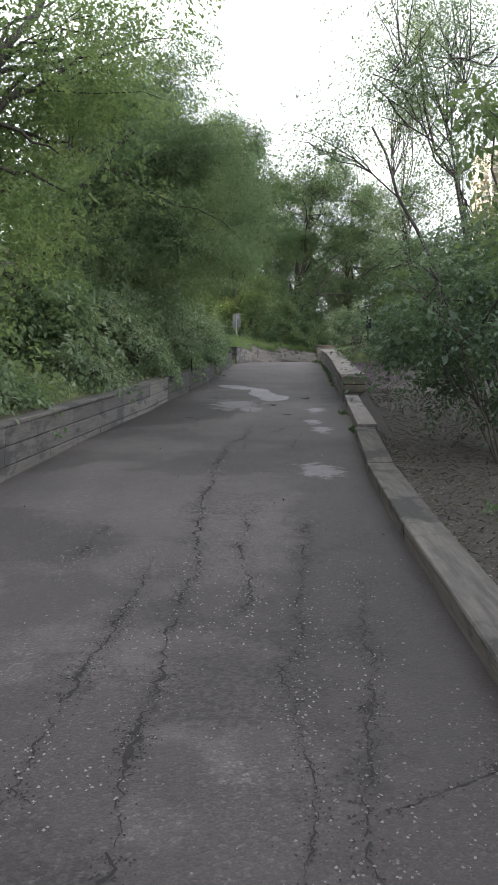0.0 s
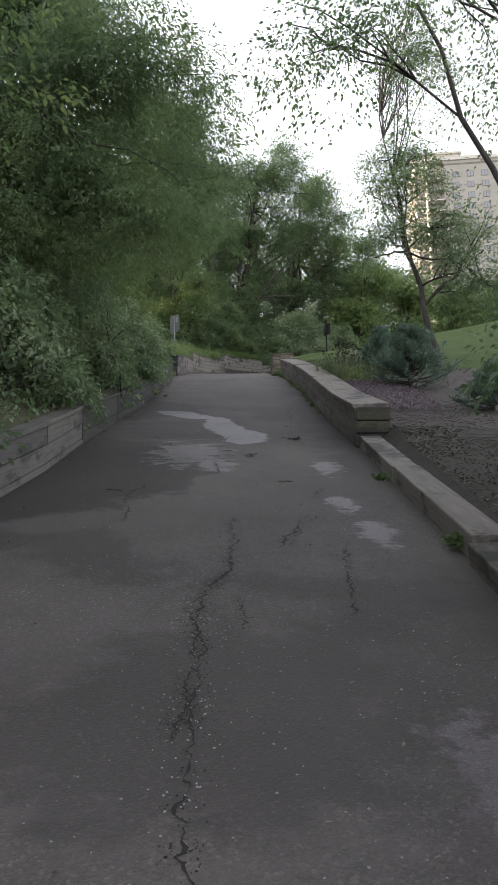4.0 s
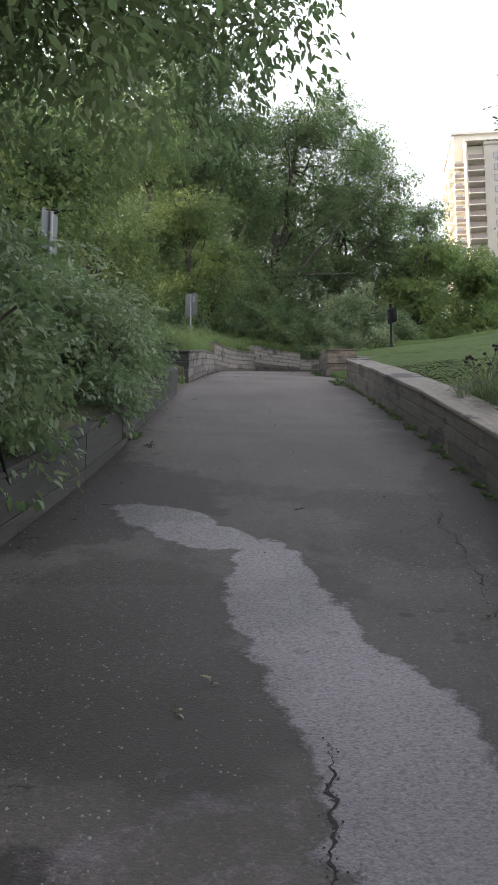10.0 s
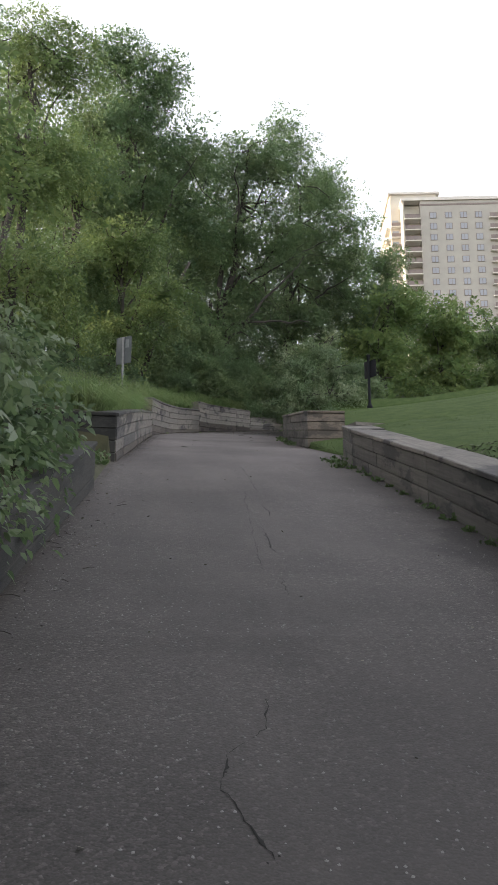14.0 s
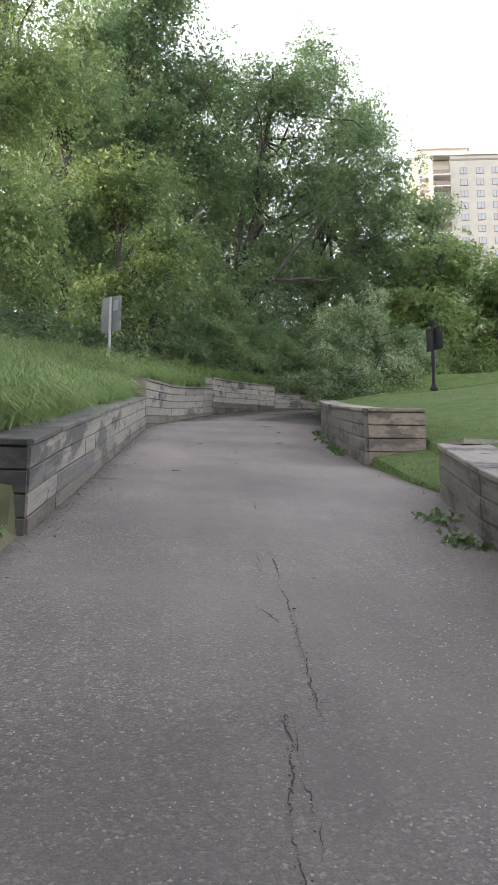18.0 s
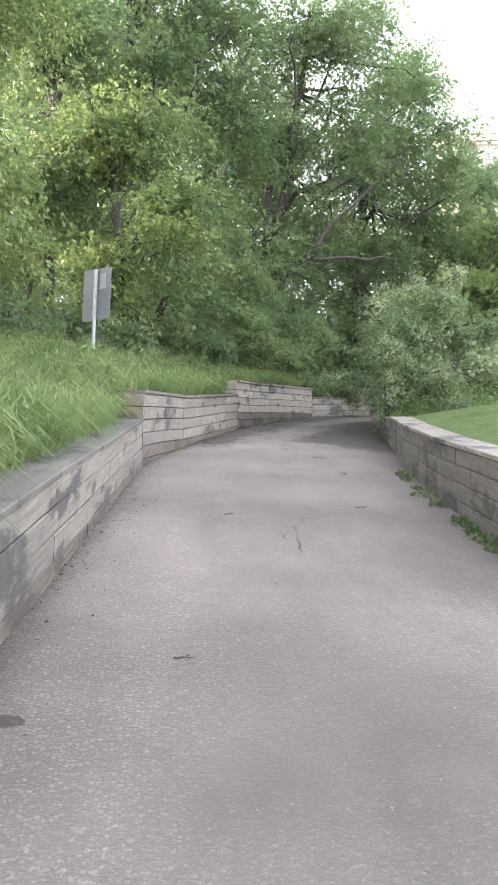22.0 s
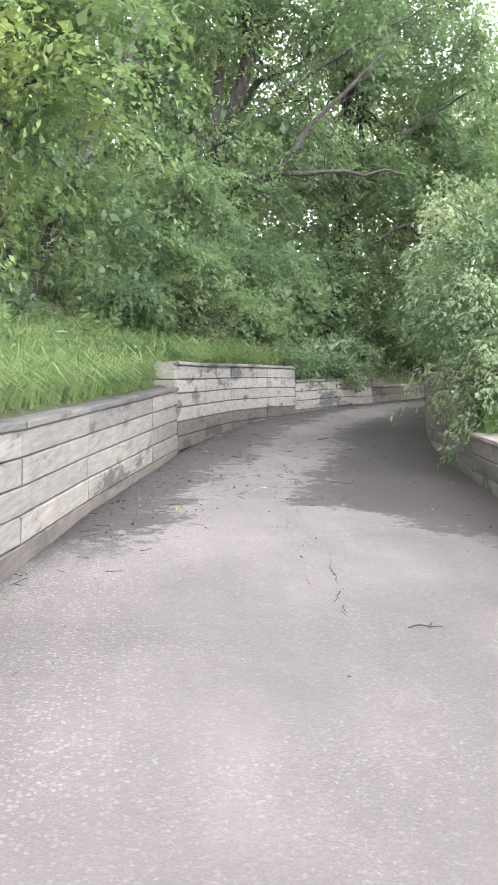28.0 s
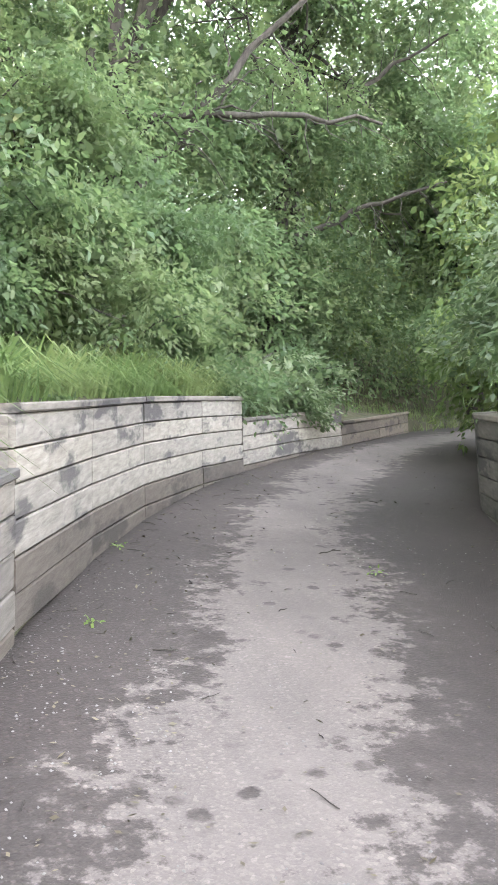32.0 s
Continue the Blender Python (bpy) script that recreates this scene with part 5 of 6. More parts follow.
herbs[:, 2] += rng.uniform(0.02, 0.42, len(herbs)) * np.interp(left_edge(herbs[:, 1]) - herbs[:, 0], [0.4, 2.0], [0.5, 1.1])
tagged(mesh_ob("tall_herbs", leaves_at(herbs, 0.065, -0.2, 0.42), None, GRASS_LONG, uniform=4), "leafy weeds standing in the long grass", "weeds", kind="stuff")
grass_patch("bank_grass", np.concatenate([scatter(7000, 3, 13, 0.2, 1.4, left_edge, -1, 1.3), scatter(3200, 27.9, 30.1, 0.4, 2.0, left_edge, -1)]), 0.2, 0.003, 0.6, "rough grass and weeds along the bank")
grass_patch("lawn_grass", np.concatenate([scatter(22000, 28.5, 47, 0.1, 8, right_edge, 1, 1.5), scatter(9000, 23.3, 28.5, 0.5, 7, right_edge, 1, 1.2), scatter(12000, 30.5, 35.1, 0.06, 1.6, right_edge, 1, 1.2)]), 0.05, 0.0036, 0.6, "short mown lawn grass", LAWN_BLADE)
grass_patch("verge_grass", np.concatenate([scatter(4000, 57.0, 66, -0.2, 5, left_edge, -1, 1.2), scatter(5000, 58.4, 66, -4.5, 0.2, right_edge, 1)]), 0.26, 0.004, 0.6, "bright grass at the end of the wall")

# ---- cracks, seams and wet patches of the path ----
CRACK, cn, cl_, cb = material("crack_filling", 0.95)
cb.inputs["Base Color"].default_value = (0.012, 0.011, 0.010, 1)


def crack(points, width, seed, crumble=1.0, bend=1.0):
    rnd = random.Random(seed)
    pts = [Vector(p) for p in points]
    line = []
    for a, b in zip(pts, pts[1:]):
        n = max(2, int((b - a).length / 0.022))
        line += [a.lerp(b, i / n) for i in range(n)]
    line.append(pts[-1])
    verts, faces = [], []

    def strew(x, y, r):
        k = len(verts)
        for j in range(5):
            q = r * rnd.uniform(0.5, 1.2)
            py = y + q * 1.3 * math.sin(1.257 * j)
            verts.append((x + q * math.cos(1.257 * j), py, float(path_level(py)) + 0.0019))
        faces.append(tuple(range(k, k + 5)))

    last = None
    for i, p in enumerate(line):
        s_ = p.y * 1.0 + seed * 17.3
        wob = 0.055 * noise.noise((s_ * 2.3, seed, 0.2)) + 0.035 * noise.noise((s_ * 9, seed, 3.2)) + 0.030 * noise.noise((s_ * 27, seed, 6.2)) + 0.012 * noise.noise((s_ * 70, seed, 2.6))
        wob *= bend
        taper = min(1, i / 5, (len(line) - 1 - i) / 5)
        open_ = max(0.06, 0.55 + 1.3 * noise.noise((s_ * 3.1, seed, 8.8)) + 0.9 * noise.noise((s_ * 15, seed, 1.8)))
        w = width * 0.22 * (0.12 + taper * open_)
        wl, wr = w * rnd.uniform(0.6, 1.5), w * rnd.uniform(0.6, 1.5)
        k = len(verts)
        for x in (p.x + wob - wl, p.x + wob + wr):
            py = p.y + rnd.uniform(-0.007, 0.007)
            verts.append((x, py, float(path_level(py)) + 0.0022))
        if last is not None:
            faces.append((last, last + 1, k + 1, k))
        last = k
        for _ in range(int(crumble * min(1.6, open_) * rnd.random() * 7 + 0.4)):
            strew(p.x + wob + rnd.gauss(0, 0.006 + 0.007 * crumble), p.y + rnd.gauss(0, 0.02), rnd.uniform(0.0014, 0.0056))
    mesh_ob("crack", verts, faces, CRACK, walkway)


LOWER = (
    (((-0.69, 2.65), (-0.68, 3.27), (-0.61, 3.95), (-0.57, 4.66), (-0.58, 5.29)), 0.014),
    (((-0.35, 1.9), (-0.39, 3.05), (-0.37, 3.57), (-0.36, 4.25), (-0.31, 5.04), (-0.38, 6.80), (-0.27, 10.08)), 0.022),
    (((0.13, 1.9), (0.16, 2.93), (0.16, 3.50), (0.25, 4.31), (0.39, 6.17)), 0.014),
    (((0.34, 1.9), (0.30, 2.58), (0.45, 3.50), (0.58, 4.78)), 0.014),
    (((0.39, 2.57), (0.64, 2.73), (0.80, 2.90)), 0.016),
    (((-0.09, 4.21), (-0.01, 4.50), (-0.05, 5.69), (0.03, 6.78)), 0.016),
    (((-1.07, 5.19), (-1.01, 6.23)), 0.012),
    (((-0.33, 8.73), (-0.29, 9.31), (-0.23, 10.21), (-0.05, 10.70), (0.01, 12.04)), 0.022),
)
MIDDLE = (
    (((-0.05, 10.20), (-0.06, 9.72)), 0.012),
    (((0.49, 9.88), (0.55, 10.50), (0.72, 11.32)), 0.022),
    (((0.34, 11.24), (0.67, 12.16)), 0.012),
    (((0.30, 11.18), (0.50, 11.91), (0.66, 12.16)), 0.020),
    (((-0.76, 11.99), (-0.75, 12.51), (-0.75, 13.04), (-0.65, 13.62)), 0.014),
    (((0.77, 12.73), (0.89, 13.31)), 0.012),
    (((0.0, 14.0), (0.05, 15.16), (0.12, 15.74), (0.20, 16.40), (0.28, 17.17)), 0.014),
    (((1.11, 15.80), (1.14, 16.39), (1.17, 16.98), (1.18, 17.59), (1.35, 18.76), (1.58, 20.90)), 0.012),
)
UPPER = (
    (((0.20, 21.80), (0.16, 21.96), (0.11, 22.14), (0.15, 22.33), (0.28, 22.50), (0.33, 22.71)), 0.022),
    (((0.62, 23.98), (0.65, 24.32)), 0.014),
    (((0.57, 24.51), (0.63, 25.29), (0.85, 27.67)), 0.009),
    (((0.72, 24.94), (0.74, 25.58), (0.75, 25.87)), 0.018),
    (((0.88, 26.27), (0.90, 26.48), (0.91, 26.80)), 0.016),
    (((0.83, 26.86), (0.86, 27.35), (0.88, 27.59)), 0.010),
    (((0.97, 27.59), (1.01, 28.18), (1.05, 28.90), (1.09, 29.47), (1.10, 29.96)), 0.008),
    (((1.16, 31.25), (1.19, 31.74)), 0.010),
    (((0.97, 28.63), (0.89, 28.82)), 0.014),
    (((0.99, 29.47), (1.01, 29.92)), 0.008),
    (((1.38, 35.37), (1.40, 35.60), (1.43, 35.94), (1.48, 36.46)), 0.012),
    (((1.56, 36.52), (1.59, 36.78)), 0.010),
    (((1.35, 35.88), (1.34, 36.14)), 0.010),
    (((1.67, 37.98), (1.71, 38.27), (1.76, 38.88)), 0.010),
    (((2.21, 41.43), (2.21, 41.55), (2.22, 41.66)), 0.014),
    (((2.18, 41.68), (2.31, 41.94)), 0.014),
    (((2.29, 41.99), (2.32, 42.31), (2.41, 42.63)), 0.014),
    (((2.14, 41.96), (2.16, 42.16)), 0.008),
    (((2.27, 42.71), (2.31, 42.94)), 0.008),
    (((2.27, 43.17), (2.36, 43.62)), 0.010),
    (((2.43, 43.61), (2.50, 43.98)), 0.010),
)
for i, (line, width) in enumerate(LOWER + MIDDLE + UPPER):
    crack(line, width * (1.6 if i < len(LOWER) else (1.5 if i < len(LOWER + MIDDLE) else 1.0)), i + 1, 4.2 if i < len(LOWER) else (1.2 if i < len(LOWER + MIDDLE) else 0.4), 1.0 if i < len(LOWER + MIDDLE) else 0.45)


WHITE = simple("white_paint", (0.22, 0.22, 0.22), (0.50, 0.50, 0.50), 90.0, 0.8, 0, 0.2)


def paint_mark(points, width, seed):
    """A thin uneven stroke of paint along the points on the asphalt."""
    rnd = random.Random(seed)
    verts, faces = [], []
    for x, y in points:
        w = width * rnd.uniform(0.5, 1.2)
        for q in (-w, w):
            verts.append((x + q, y + rnd.uniform(-0.006, 0.006), float(path_level(y)) + 0.0026))
    for i in range(len(points) - 1):
        faces.append((2 * i, 2 * i + 1, 2 * i + 3, 2 * i + 2))
    mesh_ob("paint_mark", verts, faces, WHITE, walkway)


paint_mark([(2.245 + 0.115 * k / 8, 44.62 + 0.20 * k / 8) for k in range(9)], 0.0028, 3)
paint_mark([(2.38 + 0.02 * math.sin(k), 44.80 + 0.012 * k) for k in range(5)], 0.016, 4)

# ---- shrubs and flowers of the bed ----


def conifer(x, y, height, width, seed, label):
    rnd = random.Random(seed)
    z = ground_z(x, y) - 0.05
    root = thing("dwarf_pine", x, y, z, label, "shrub", "dwarf pines in the bed")
    verts, faces, pts, dirs = [], [], [], []

    def add(p, q, sides=5):
        v, f = tube(p, q, sides)
        o = len(verts)
        verts.extend(v)
        faces.extend([tuple(i + o for i in g) for g in f])

    add(*limb((0, 0, 0), (0, 0, height * 0.95), 0.04, 0.01, rnd, 0.0))
    for i in range(130):
        k = rnd.random()
        a = rnd.uniform(0, 2 * math.pi)
        reach = width * (1.05 - k * 0.85) * rnd.uniform(0.65, 1.1)
        s = (0, 0, height * (0.06 + k * 0.78))
        e = (math.cos(a) * reach, math.sin(a) * reach, height * (0.06 + k * 0.78) + reach * 0.22 + 0.03)
        p, q = limb(s, e, 0.010, 0.004, rnd, -0.06, 6)
        add(p, q, 4)
        for c, d in ((p[2], p[3]), (p[3], p[4]), (p[4], p[5]), (p[5], tuple(Vector(p[5]) * 2 - Vector(p[4])))):
            c, d = np.array(c), np.array(d)
            up = np.array((0, 0, 0.08))
            for _ in range(38):
                t = rnd.random()
                pts.append(c + (d - c) * t * 0.8 + up * t * 0.4)
                dirs.append((d - c) * 0.6 + up * 0.7 + np.array([rnd.gauss(0, 0.05) for _ in range(3)]))
    pts, dirs = np.array(pts), np.array(dirs)
    dirs /= np.linalg.norm(dirs, axis=1)[:, None]
    side = np.cross(dirs, rng.normal(size=dirs.shape))
    side /= np.linalg.norm(side, axis=1)[:, None]
    spike = dirs * 0.75 + side * rng.uniform(0.2, 0.75, (len(dirs), 1))
    wide = np.cross(spike, rng.normal(size=dirs.shape))
    wide /= np.linalg.norm(wide, axis=1)[:, None]
    v = np.stack([pts, pts + spike * 0.05 + wide * 0.004, pts + spike * 0.105, pts + spike * 0.05 - wide * 0.004], 1)
    mesh_ob("trunk", verts, faces, BARK, root, smooth=True)
    mesh_ob("crown", v.reshape(-1, 3), None, NEEDLE, root, uniform=4)
    return root


conifer(3.45, 21.5, 1.12, 0.46, 1, "bushy blue-green dwarf pine in the mulch bed")
conifer(3.55, 19.8, 1.25, 0.75, 2, "broad blue-green dwarf pine behind the wall")
conifer(4.2, 17.6, 0.8, 0.6, 4, "low blue-green dwarf pine in the mulch bed")

HEAD = simple("seed_head", (0.020, 0.015, 0.014), (0.045, 0.032, 0.028), 40, 0.9, 0, 0.2)
PINK = simple("dry_flower_mauve", (0.12, 0.095, 0.115), (0.22, 0.18, 0.205), 25, 0.9, 0, 0.2)


def perennial(x, y, height, seed, stems):
    rnd = random.Random(seed)
    root = thing("coneflower", x, y, ground_z(x, y) - 0.03, "clump of faded coneflowers with dark seed heads", "flower", "faded flowers in the bed")
    p = rng.normal(size=(9, 3)) * (0.12, 0.12, 0.0)
    mesh_ob("leaves", tufts(p, 16, height * 0.66, 0.0042, 0.09), None, GRASS_PALE, root, uniform=4)
    for i in range(stems):
        tip = (rnd.gauss(0, 0.16), rnd.gauss(0, 0.16), height * rnd.uniform(0.75, 1.1))
        a, q = limb((rnd.gauss(0, 0.05), rnd.gauss(0, 0.05), 0), tip, 0.004, 0.003, rnd, 0.0, 5)
        v, f = tube(a, q, 4)
        stem = mesh_ob("stem", v, f, BARK, root)
        bm = bmesh.new()
        bmesh.ops.create_icosphere(bm, subdivisions=1, radius=0.024, matrix=Matrix.Translation(tip) @ Matrix.Diagonal((1, 1, 0.8, 1)))
        part("seed_head", bm, HEAD, stem)


for i, (x, y, h) in enumerate(((2.72, 22.8, 0.5), (2.72, 22.3, 0.55), (2.85, 22.0, 0.52), (2.74, 21.6, 0.5), (2.98, 21.7, 0.55), (3.05, 22.3, 0.58), (2.95, 22.9, 0.5), (3.1, 21.2, 0.45))):
    perennial(x, y, h, i, 9)
tagged(mesh_ob("bed_grass", tufts(scatter(26, 21.0, 23.4, 0.5, 1.1, right_edge, 1), 40, 0.34, 0.004, 0.07), None, GRASS_LONG, uniform=4), "fine ornamental grass tufts among the flowers", "grass", kind="stuff")

# low mauve ground cover
cover = scatter(9000, 17.4, 20.9, 0.48, 1.5, right_edge, 1, 1.2)
cover[:, 2] += rng.uniform(0.03, 0.11, len(cover))
tagged(mesh_ob("ground_cover", leaves_at(cover, 0.034, -0.5, 0.5), None, PINK, uniform=4), "low mauve heather-like ground cover in the bed", "plants", kind="stuff")

# ---- litter ----
LITTER = leaf_material("dead_leaves", (0.042, 0.033, 0.022), (0.110, 0.088, 0.058), (0.210, 0.180, 0.125), gloss=0.6, through_light=0.1)
CHIP = leaf_material("bark_chips", (0.030, 0.026, 0.023), (0.090, 0.078, 0.072), (0.150, 0.138, 0.134), gloss=0.85, through_light=0.02)


def flat_leaves(points, size, mat, name, label):
    points = points.copy()
    points[:, 2] += 0.045
    n = len(points)
    a = rng.uniform(0, 2 * math.pi, n)
    d = np.stack([np.cos(a), np.sin(a), rng.normal(size=n) * 0.25], 1)
    s = np.stack([-np.sin(a), np.cos(a), rng.normal(size=n) * 0.25], 1)
    ln = (size * rng.uniform(0.5, 1.3, n))[:, None]
    v = np.stack([points - d * ln * 0.5, points + s * ln * 0.25, points + d * ln * 0.5, points - s * ln * 0.25], 1)
    return tagged(mesh_ob(name, v.reshape(-1, 3), None, mat, uniform=4), label, "litter", kind="stuff")


flat_leaves(scatter(30000, 2, 16, 0.25, 4.5, right_edge, 1, 1.4), 0.032, LITTER, "leaf_litter", "brown dead leaves covering the soil")
flat_leaves(scatter(14000, 14, 27.5, 0.42, 3.2, right_edge, 1, 1.2), 0.034, CHIP, "bark_chips", "brown bark chips covering the bed")


def on_path(n, y0, y1, a, b, power=1.0, side=0):
    y = rng.uniform(y0, y1, n)
    k = rng.uniform(0, 1, n) ** power
    k = 1 - k if side else k
    x = left_edge(y) + (right_edge(y) - left_edge(y)) * (a + (b - a) * k)
    return np.stack([x, y, path_level(y) - 0.036], 1)


flat_leaves(np.concatenate([on_path(260, 2, 30, 0.01, 0.3, 2.5), on_path(260, 2, 30, 0.7, 0.99, 2.5, 1), on_path(420, 40, 55, 0.02, 0.98), on_path(500, 29.7, 47, 0.0, 0.12, 2.0), on_path(1100, 43, 54.5, 0.02, 0.30, 1.4), on_path(500, 44, 54.5, 0.3, 0.98), on_path(200, 3, 40, 0.05, 0.95)]), 0.024, LITTER, "path_litter", "scattered bits of leaf on the asphalt")


flat_leaves(np.concatenate([on_path(2600, 29.7, 54, 0.002, 0.06, 2.2), on_path(1200, 16, 27.5, 0.003, 0.10, 2.0), on_path(900, 15.9, 45, 0.95, 0.995, 1.6, 1)]), 0.016, CHIP, "edge_grit", "grit and bits of bark along the wall feet")


GRIT = leaf_material("loose_stone", (0.08, 0.075, 0.072), (0.150, 0.142, 0.138), (0.25, 0.24, 0.23), gloss=0.8, through_light=0.0)


def pebbles(points, size, name, label):
    """Small angular stones, each a squat double pyramid."""
    n = len(points)
    r = (size * rng.uniform(0.45, 1.0, n) ** 1.5)[:, None]
    a = rng.uniform(0, 2 * math.pi, n)
    u = np.stack([np.cos(a), np.sin(a), 0.3 * np.sin(a)], 1) * r
    w = np.stack([-np.sin(a), np.cos(a), 0.3 * np.cos(a)], 1) * r * rng.uniform(0.55, 0.95, (n, 1))
    c = points + np.array((0, 0, 0.0375))
    up = np.array((0, 0, 1.0)) * r * 0.7
    v = np.stack([c + u, c + w, c - u, c - w, c + up + u * 0.2], 1).reshape(-1, 3)
    k = np.arange(n)[:, None] * 5
    f = np.concatenate([k + np.array((i, (i + 1) % 4, 4)) for i in range(4)], 0)
    return tagged(mesh_ob(name, v, f, GRIT, uniform=3), label, "grit", kind="stuff")


near_cracks = np.concatenate([np.stack([rng.normal(px, 0.07, 60), rng.uniform(py - 0.4, py + 0.4, 60), np.zeros(60)], 1) for line, width in LOWER for px, py in [q[:2] for q in line]])
near_cracks[:, 2] = path_level(near_cracks[:, 1]) - 0.036
pebbles(np.concatenate([near_cracks, on_path(2600, 1.5, 16, 0.04, 0.97), on_path(6500, 16, 30, 0.03, 0.97), on_path(1600, 29, 50, 0.03, 0.97), on_path(900, 42, 54, 0.05, 0.95), on_path(2600, 29.6, 48, 0.01, 0.28, 1.5), on_path(1500, 16, 29, 0.01, 0.3, 1.6)]), 0.0075, "loose_grit", "small loose stones scattered over the asphalt")


def twig(x, y, length, turn, seed):
    rnd = random.Random(seed)
    root = thing("twig", x, y, float(path_level(y)) + 0.008, "small dark fallen twig on the asphalt", "twig", "fallen twigs", turn)
    root.rotation_euler.x = math.atan(0.3) * math.cos(radians(turn))
    root.rotation_euler.y = -math.atan(0.3) * math.sin(radians(turn)) * -1
    p, q = limb((-length / 2, 0, 0), (length / 2, 0, 0.004), 0.0042, 0.002, rnd, 0.03, 6)
    v, f = tube(p, q, 5)
    mesh_ob("stem", v, f, BARK, root)
    p, q = limb(p[3], (length * 0.3, length * 0.25, 0.01), 0.004, 0.002, rnd, 0.02, 4)
    v, f = tube(p, q, 4)
    mesh_ob("side_shoot", v, f, BARK, root)


for i, (x, y, ln, turn) in enumerate(((1.02, 16.75, 0.22, 20), (0.55, 20.3, 0.1, 0), (-0.62, 16.9, 0.16, 50), (0.6, 13.5, 0.18, 10), (2.2, 37.3, 0.15, -10), (2.5, 41.3, 0.22, 5), (1.0, 36.8, 0.12, 0), (3.1, 45.0, 0.3, 12), (0.6, 33.4, 0.12, 10),
                                      (2.4, 46.6, 0.2, 30), (3.7, 48.2, 0.2, -20), (2.7, 47.6, 0.16, 70), (-0.9, 13.2, 0.2, 15), (0.2, 15.6, 0.15, 5))):
    twig(x, y, ln * 0.72, turn, i)

# sticks and stalks washed along the left edge of the bend
stick_v, stick_f, stick_r = [], [], random.Random(8)
for p0 in np.concatenate([on_path(70, 42, 52, 0.02, 0.22, 1.5), on_path(40, 17, 27, 0.02, 0.12, 1.5), on_path(30, 44, 53, 0.2, 0.9)]):
    turn, ln = stick_r.uniform(0, math.pi), stick_r.uniform(0.03, 0.13)
    dx, dy = math.cos(turn) * ln, math.sin(turn) * ln
    z0 = float(path_level(p0[1])) + 0.004
    tv, tf = tube(*limb((p0[0], p0[1], z0), (p0[0] + dx, p0[1] + dy, float(path_level(p0[1] + dy)) + 0.005), 0.0025, 0.0015, stick_r, 0.02, 4, 0.06), 4)
    stick_f += [tuple(q + len(stick_v) for q in f) for f in tf]
    stick_v += tv
tagged(mesh_ob("sticks", stick_v, stick_f, BARK), "thin broken sticks along the edge of the asphalt", "litter", kind="stuff")
FRESH = leaf_material("fresh_fallen_leaf", (0.110, 0.190, 0.040), (0.170, 0.260, 0.060), (0.240, 0.320, 0.090))
DRY = leaf_material("dry_fallen_leaf", (0.160, 0.140, 0.090), (0.240, 0.220, 0.150), (0.300, 0.280, 0.210))


def fallen(name, x, y, size, n, mat, label, category, flat=0.2):
    root = thing(name, x, y, float(path_level(y)) + 0.006, label, category)
    a = rng.uniform(0, 2 * math.pi, n)
    r = size * rng.uniform(0.0, 1.0, n)
    p = np.stack([np.cos(a) * r, np.sin(a) * r, 0.3 * np.sin(a) * r + 0.02 * rng.uniform(0, 1, n)], 1)
    head = np.stack([np.cos(a), np.sin(a), 0.3 * np.sin(a)], 1)
    mesh_ob("leaves", leaves_at(p, 0.032, 0.0, 0.5, 1.0, 6, head, np.tile(np.array((0, -0.28, 1.0)), (n, 1))), None, mat, root, uniform=6)


for x, y, size, n in ((2.12, 47.0, 0.05, 16), (3.8, 47.7, 0.07, 18), (1.61, 43.9, 0.025, 8), (2.43, 48.5, 0.06, 14), (0.6, 41.75, 0.07, 22)):
    fallen("leafy_sprig", x, y, size, n, FRESH, "small fresh green sprig fallen on the asphalt", "leaves")
for x, y in ((-0.2, 17.36), (-0.08, 17.61), (-0.44, 16.1)):
    fallen("fallen_leaf", x, y, 0.012, 6, DRY, "pale dry leaf fallen on the asphalt", "leaf")
for x, y, size, n in ((1.09, 16.65, 0.08, 60), (0.42, 15.2, 0.06, 26), (-0.64, 22.5, 0.06, 30), (2.52, 39.6, 0.05, 12)):
    fallen("leaf_clod", x, y, size, n, SOIL, "dark clod of wet rotten leaves on the asphalt", "litter")

# ---- weeds at the feet of the walls ----
WEED = leaf_material("weed_green", (0.050, 0.090, 0.034), (0.088, 0.140, 0.055), (0.130, 0.180, 0.075))


def weed(x, y, size, n, seed):
    root = thing("weed", x, y, ground_z(x, y) - 0.01, "low broad-leaved green weed at the foot of the wall", "weed", "weeds along the walls")
    a = rng.uniform(0, 2 * math.pi, n)
    r = size * rng.uniform(0.05, 1, n)
    p = np.stack([np.cos(a) * r, np.sin(a) * r * 1.3, size * 0.5 * rng.uniform(0.05, 1, n) + 0.3 * np.sin(a) * r], 1)
    mesh_ob("leaves", leaves_at(p, 0.05, -0.25, 0.75), None, WEED, root, uniform=4)


for i in range(22):
    y = 20.2 + i * 0.47 + rng.uniform(-0.15, 0.15)
    weed(float(right_edge(y)) - 0.06, y, rng.uniform(0.03, 0.10), 26, i)
for i in range(15):
    y = 35.5 + 6.0 * rng.uniform(0, 1) ** 1.4
    weed(float(right_edge(y)) - 0.10, y, rng.uniform(0.04, 0.14), 34, i)
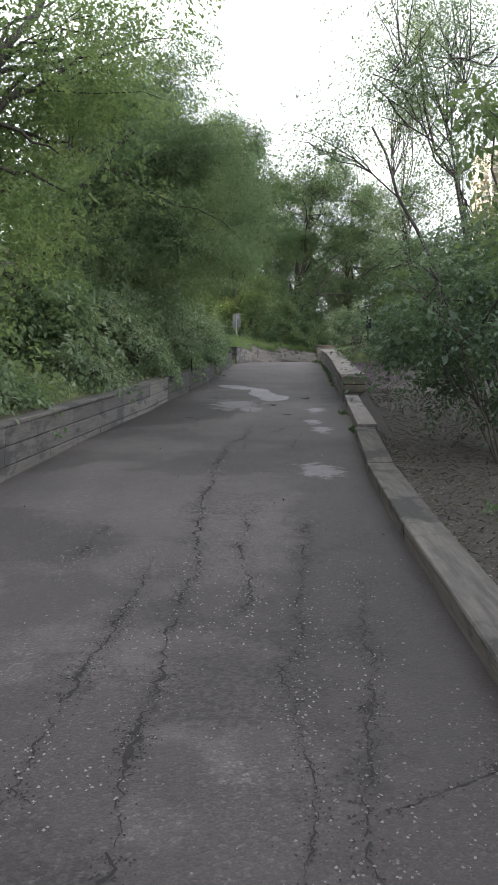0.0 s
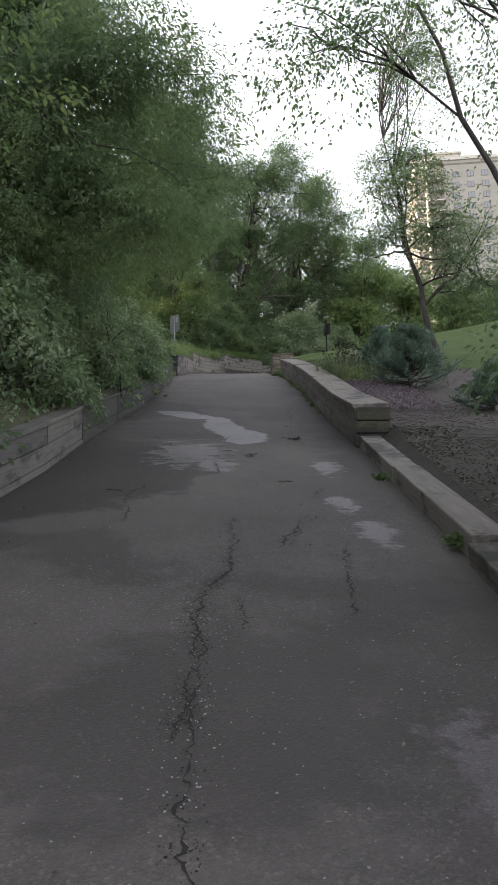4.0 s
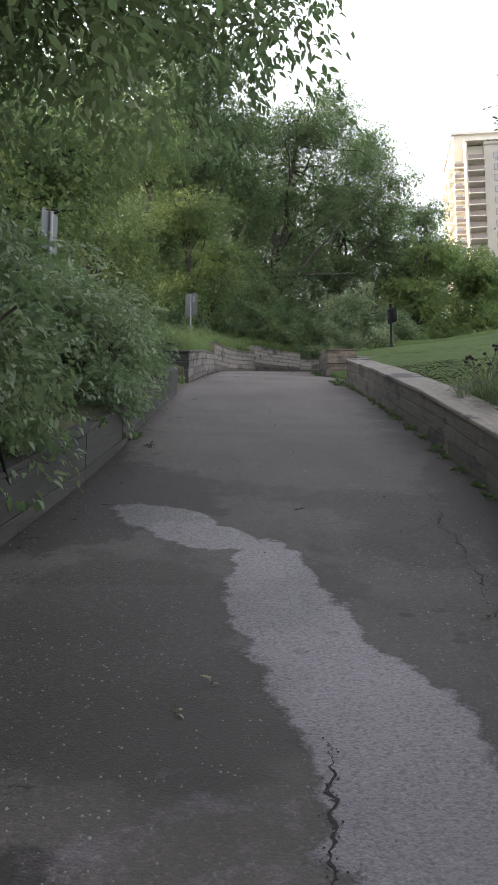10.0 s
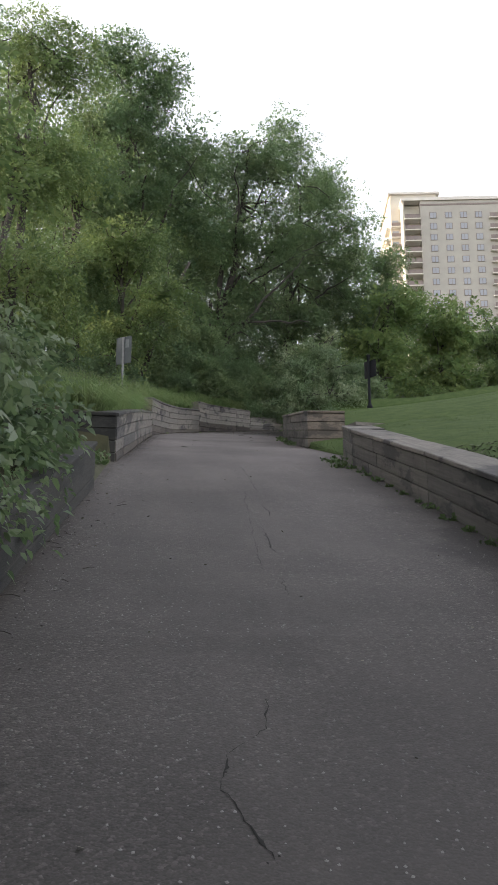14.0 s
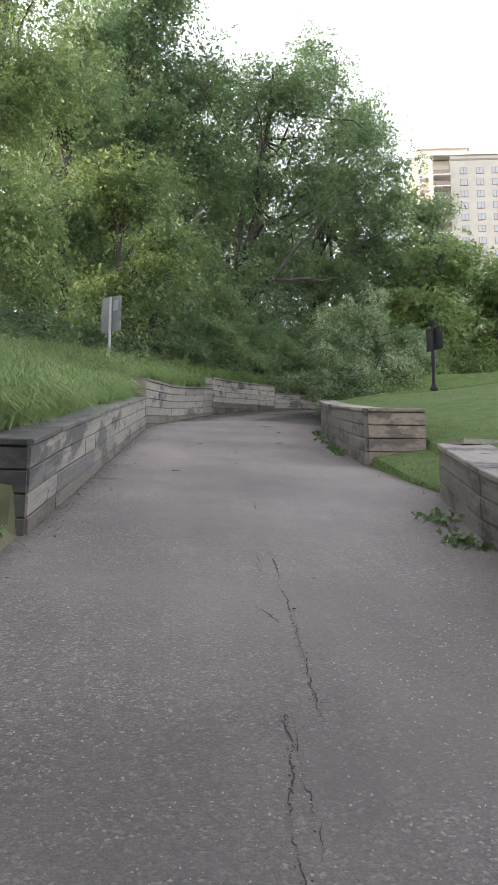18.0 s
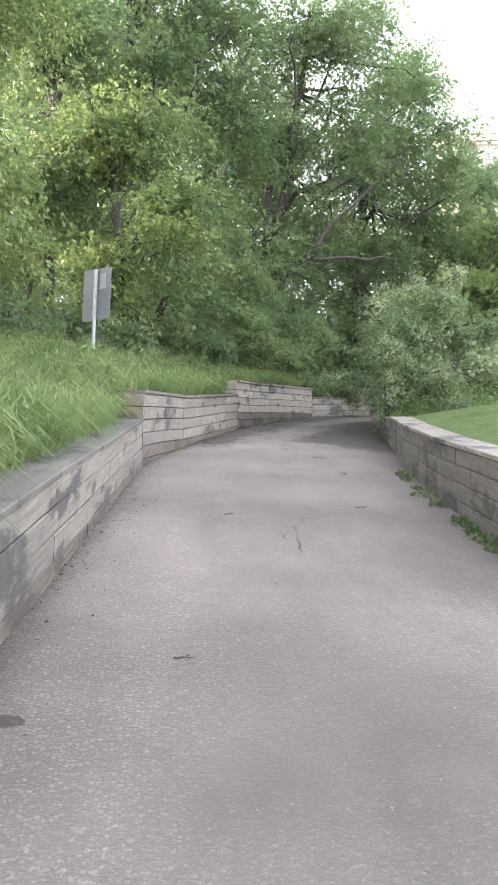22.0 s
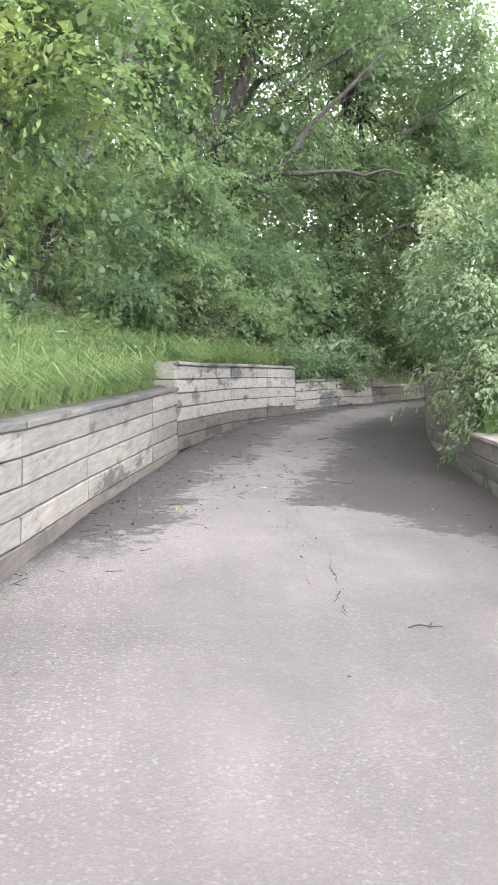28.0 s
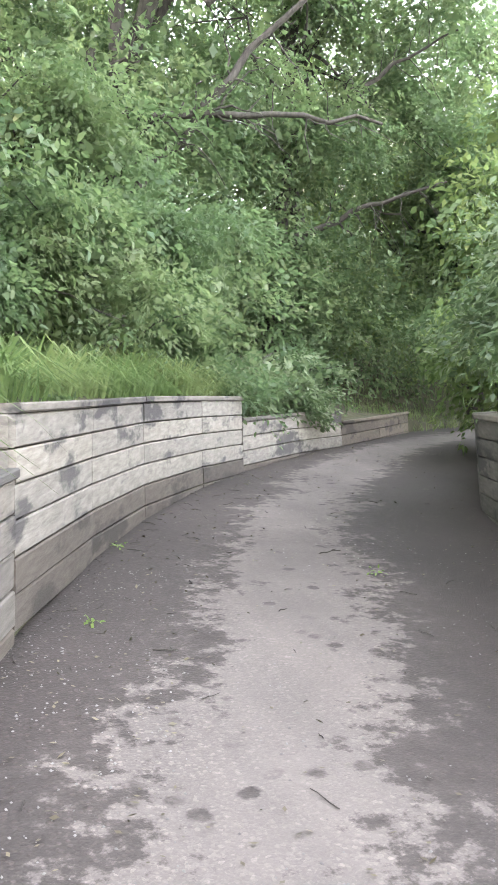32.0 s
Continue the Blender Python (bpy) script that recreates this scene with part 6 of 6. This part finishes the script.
for x, y, s in ((-0.66, 29.9, 0.2), (-0.95, 30.0, 0.26), (-1.35, 30.05, 0.22), (-0.6, 29.4, 0.12), (2.40, 30.2, 0.14), (2.47, 30.9, 0.16), (-1.0, 21.5, 0.08), (-0.82, 22.9, 0.08), (0.45, 41.9, 0.09), (2.05, 48.2, 0.1), (1.34, 11.0, 0.07), (1.5, 13.6, 0.08), (1.95, 6.3, 0.3), (2.2, 6.6, 0.3)):
    weed(x, y, s, int(60 + 300 * s), int(x * 10))

ivy = np.concatenate([scatter(9000, 7, 27.6, 0.16, 1.9, left_edge, -1, 1.1), scatter(1500, 27.9, 29.5, 0.3, 2.2, left_edge, -1)])
ivy[:, 2] += rng.uniform(0.02, 0.26, len(ivy))
tagged(mesh_ob("bank_cover", leaves_at(ivy, 0.07, -0.1, 0.6), None, LEAF_HEDGE, uniform=4), "low leafy cover over the soil of the bank", "plants", kind="stuff")


def tall_weed(x, y, height, seed):
    rnd = random.Random(seed)
    root = thing("tall_weed", x, y, ground_z(x, y) - 0.03, "tall leafy green weed standing in the long grass", "weed", "tall weeds in the long grass")
    pts, sv, sf = [], [], []
    for k in range(4):
        tip = (rnd.gauss(0, 0.16), rnd.gauss(0, 0.16), height * rnd.uniform(0.7, 1.1))
        line, q = limb((rnd.gauss(0, 0.04), rnd.gauss(0, 0.04), 0), tip, 0.006, 0.003, rnd, 0.02, 7)
        v, f = tube(line, q, 5)
        sf += [tuple(i + len(sv) for i in g) for g in f]
        sv += v
        for j in range(46):
            i = rnd.randint(1, 5)
            pts.append(tuple(Vector(line[i]).lerp(Vector(line[i + 1]), rnd.random())))
    mesh_ob("stems", sv, sf, WEED, root, smooth=True)
    mesh_ob("leaves", leaves_at(np.array(pts), 0.13, 0.15, 0.22), None, GRASS_LONG, root, uniform=4)


for i in range(16):
    y = 38.6 + i * 0.56 + rng.uniform(-0.2, 0.2)
    tall_weed(float(left_edge(y)) - rng.uniform(0.55, 1.7), y, rng.uniform(0.4, 0.75), i)

# ---- small fittings ----
rz = float(path_level(19.95))
rod = thing("metal_rod", -1.29, 19.95, rz, "thin rusty metal rod leaning on the wall", "rod")
v, f = tube([(0, 0, 0.0), (0.0, -0.4, 0.22), (0.02, -0.95, 0.50)], [0.011, 0.011, 0.011], 8)
mesh_ob("bar", v, f, BLACK, rod)
mz = ground_z(-2.0, 24.5)
mark = thing("small_sign_post", -2.0, 24.5, mz - 0.1, "thin grey post with a small plate in the bush", "sign", turn=60)
part("post", lathe_bm([(0.022, 0), (0.022, 1.75)], 10), STEEL, mark)
part("sign_panel", box_bm(-0.15, 0.15, 0.025, 0.03, 1.25, 1.75), PANEL, mark)
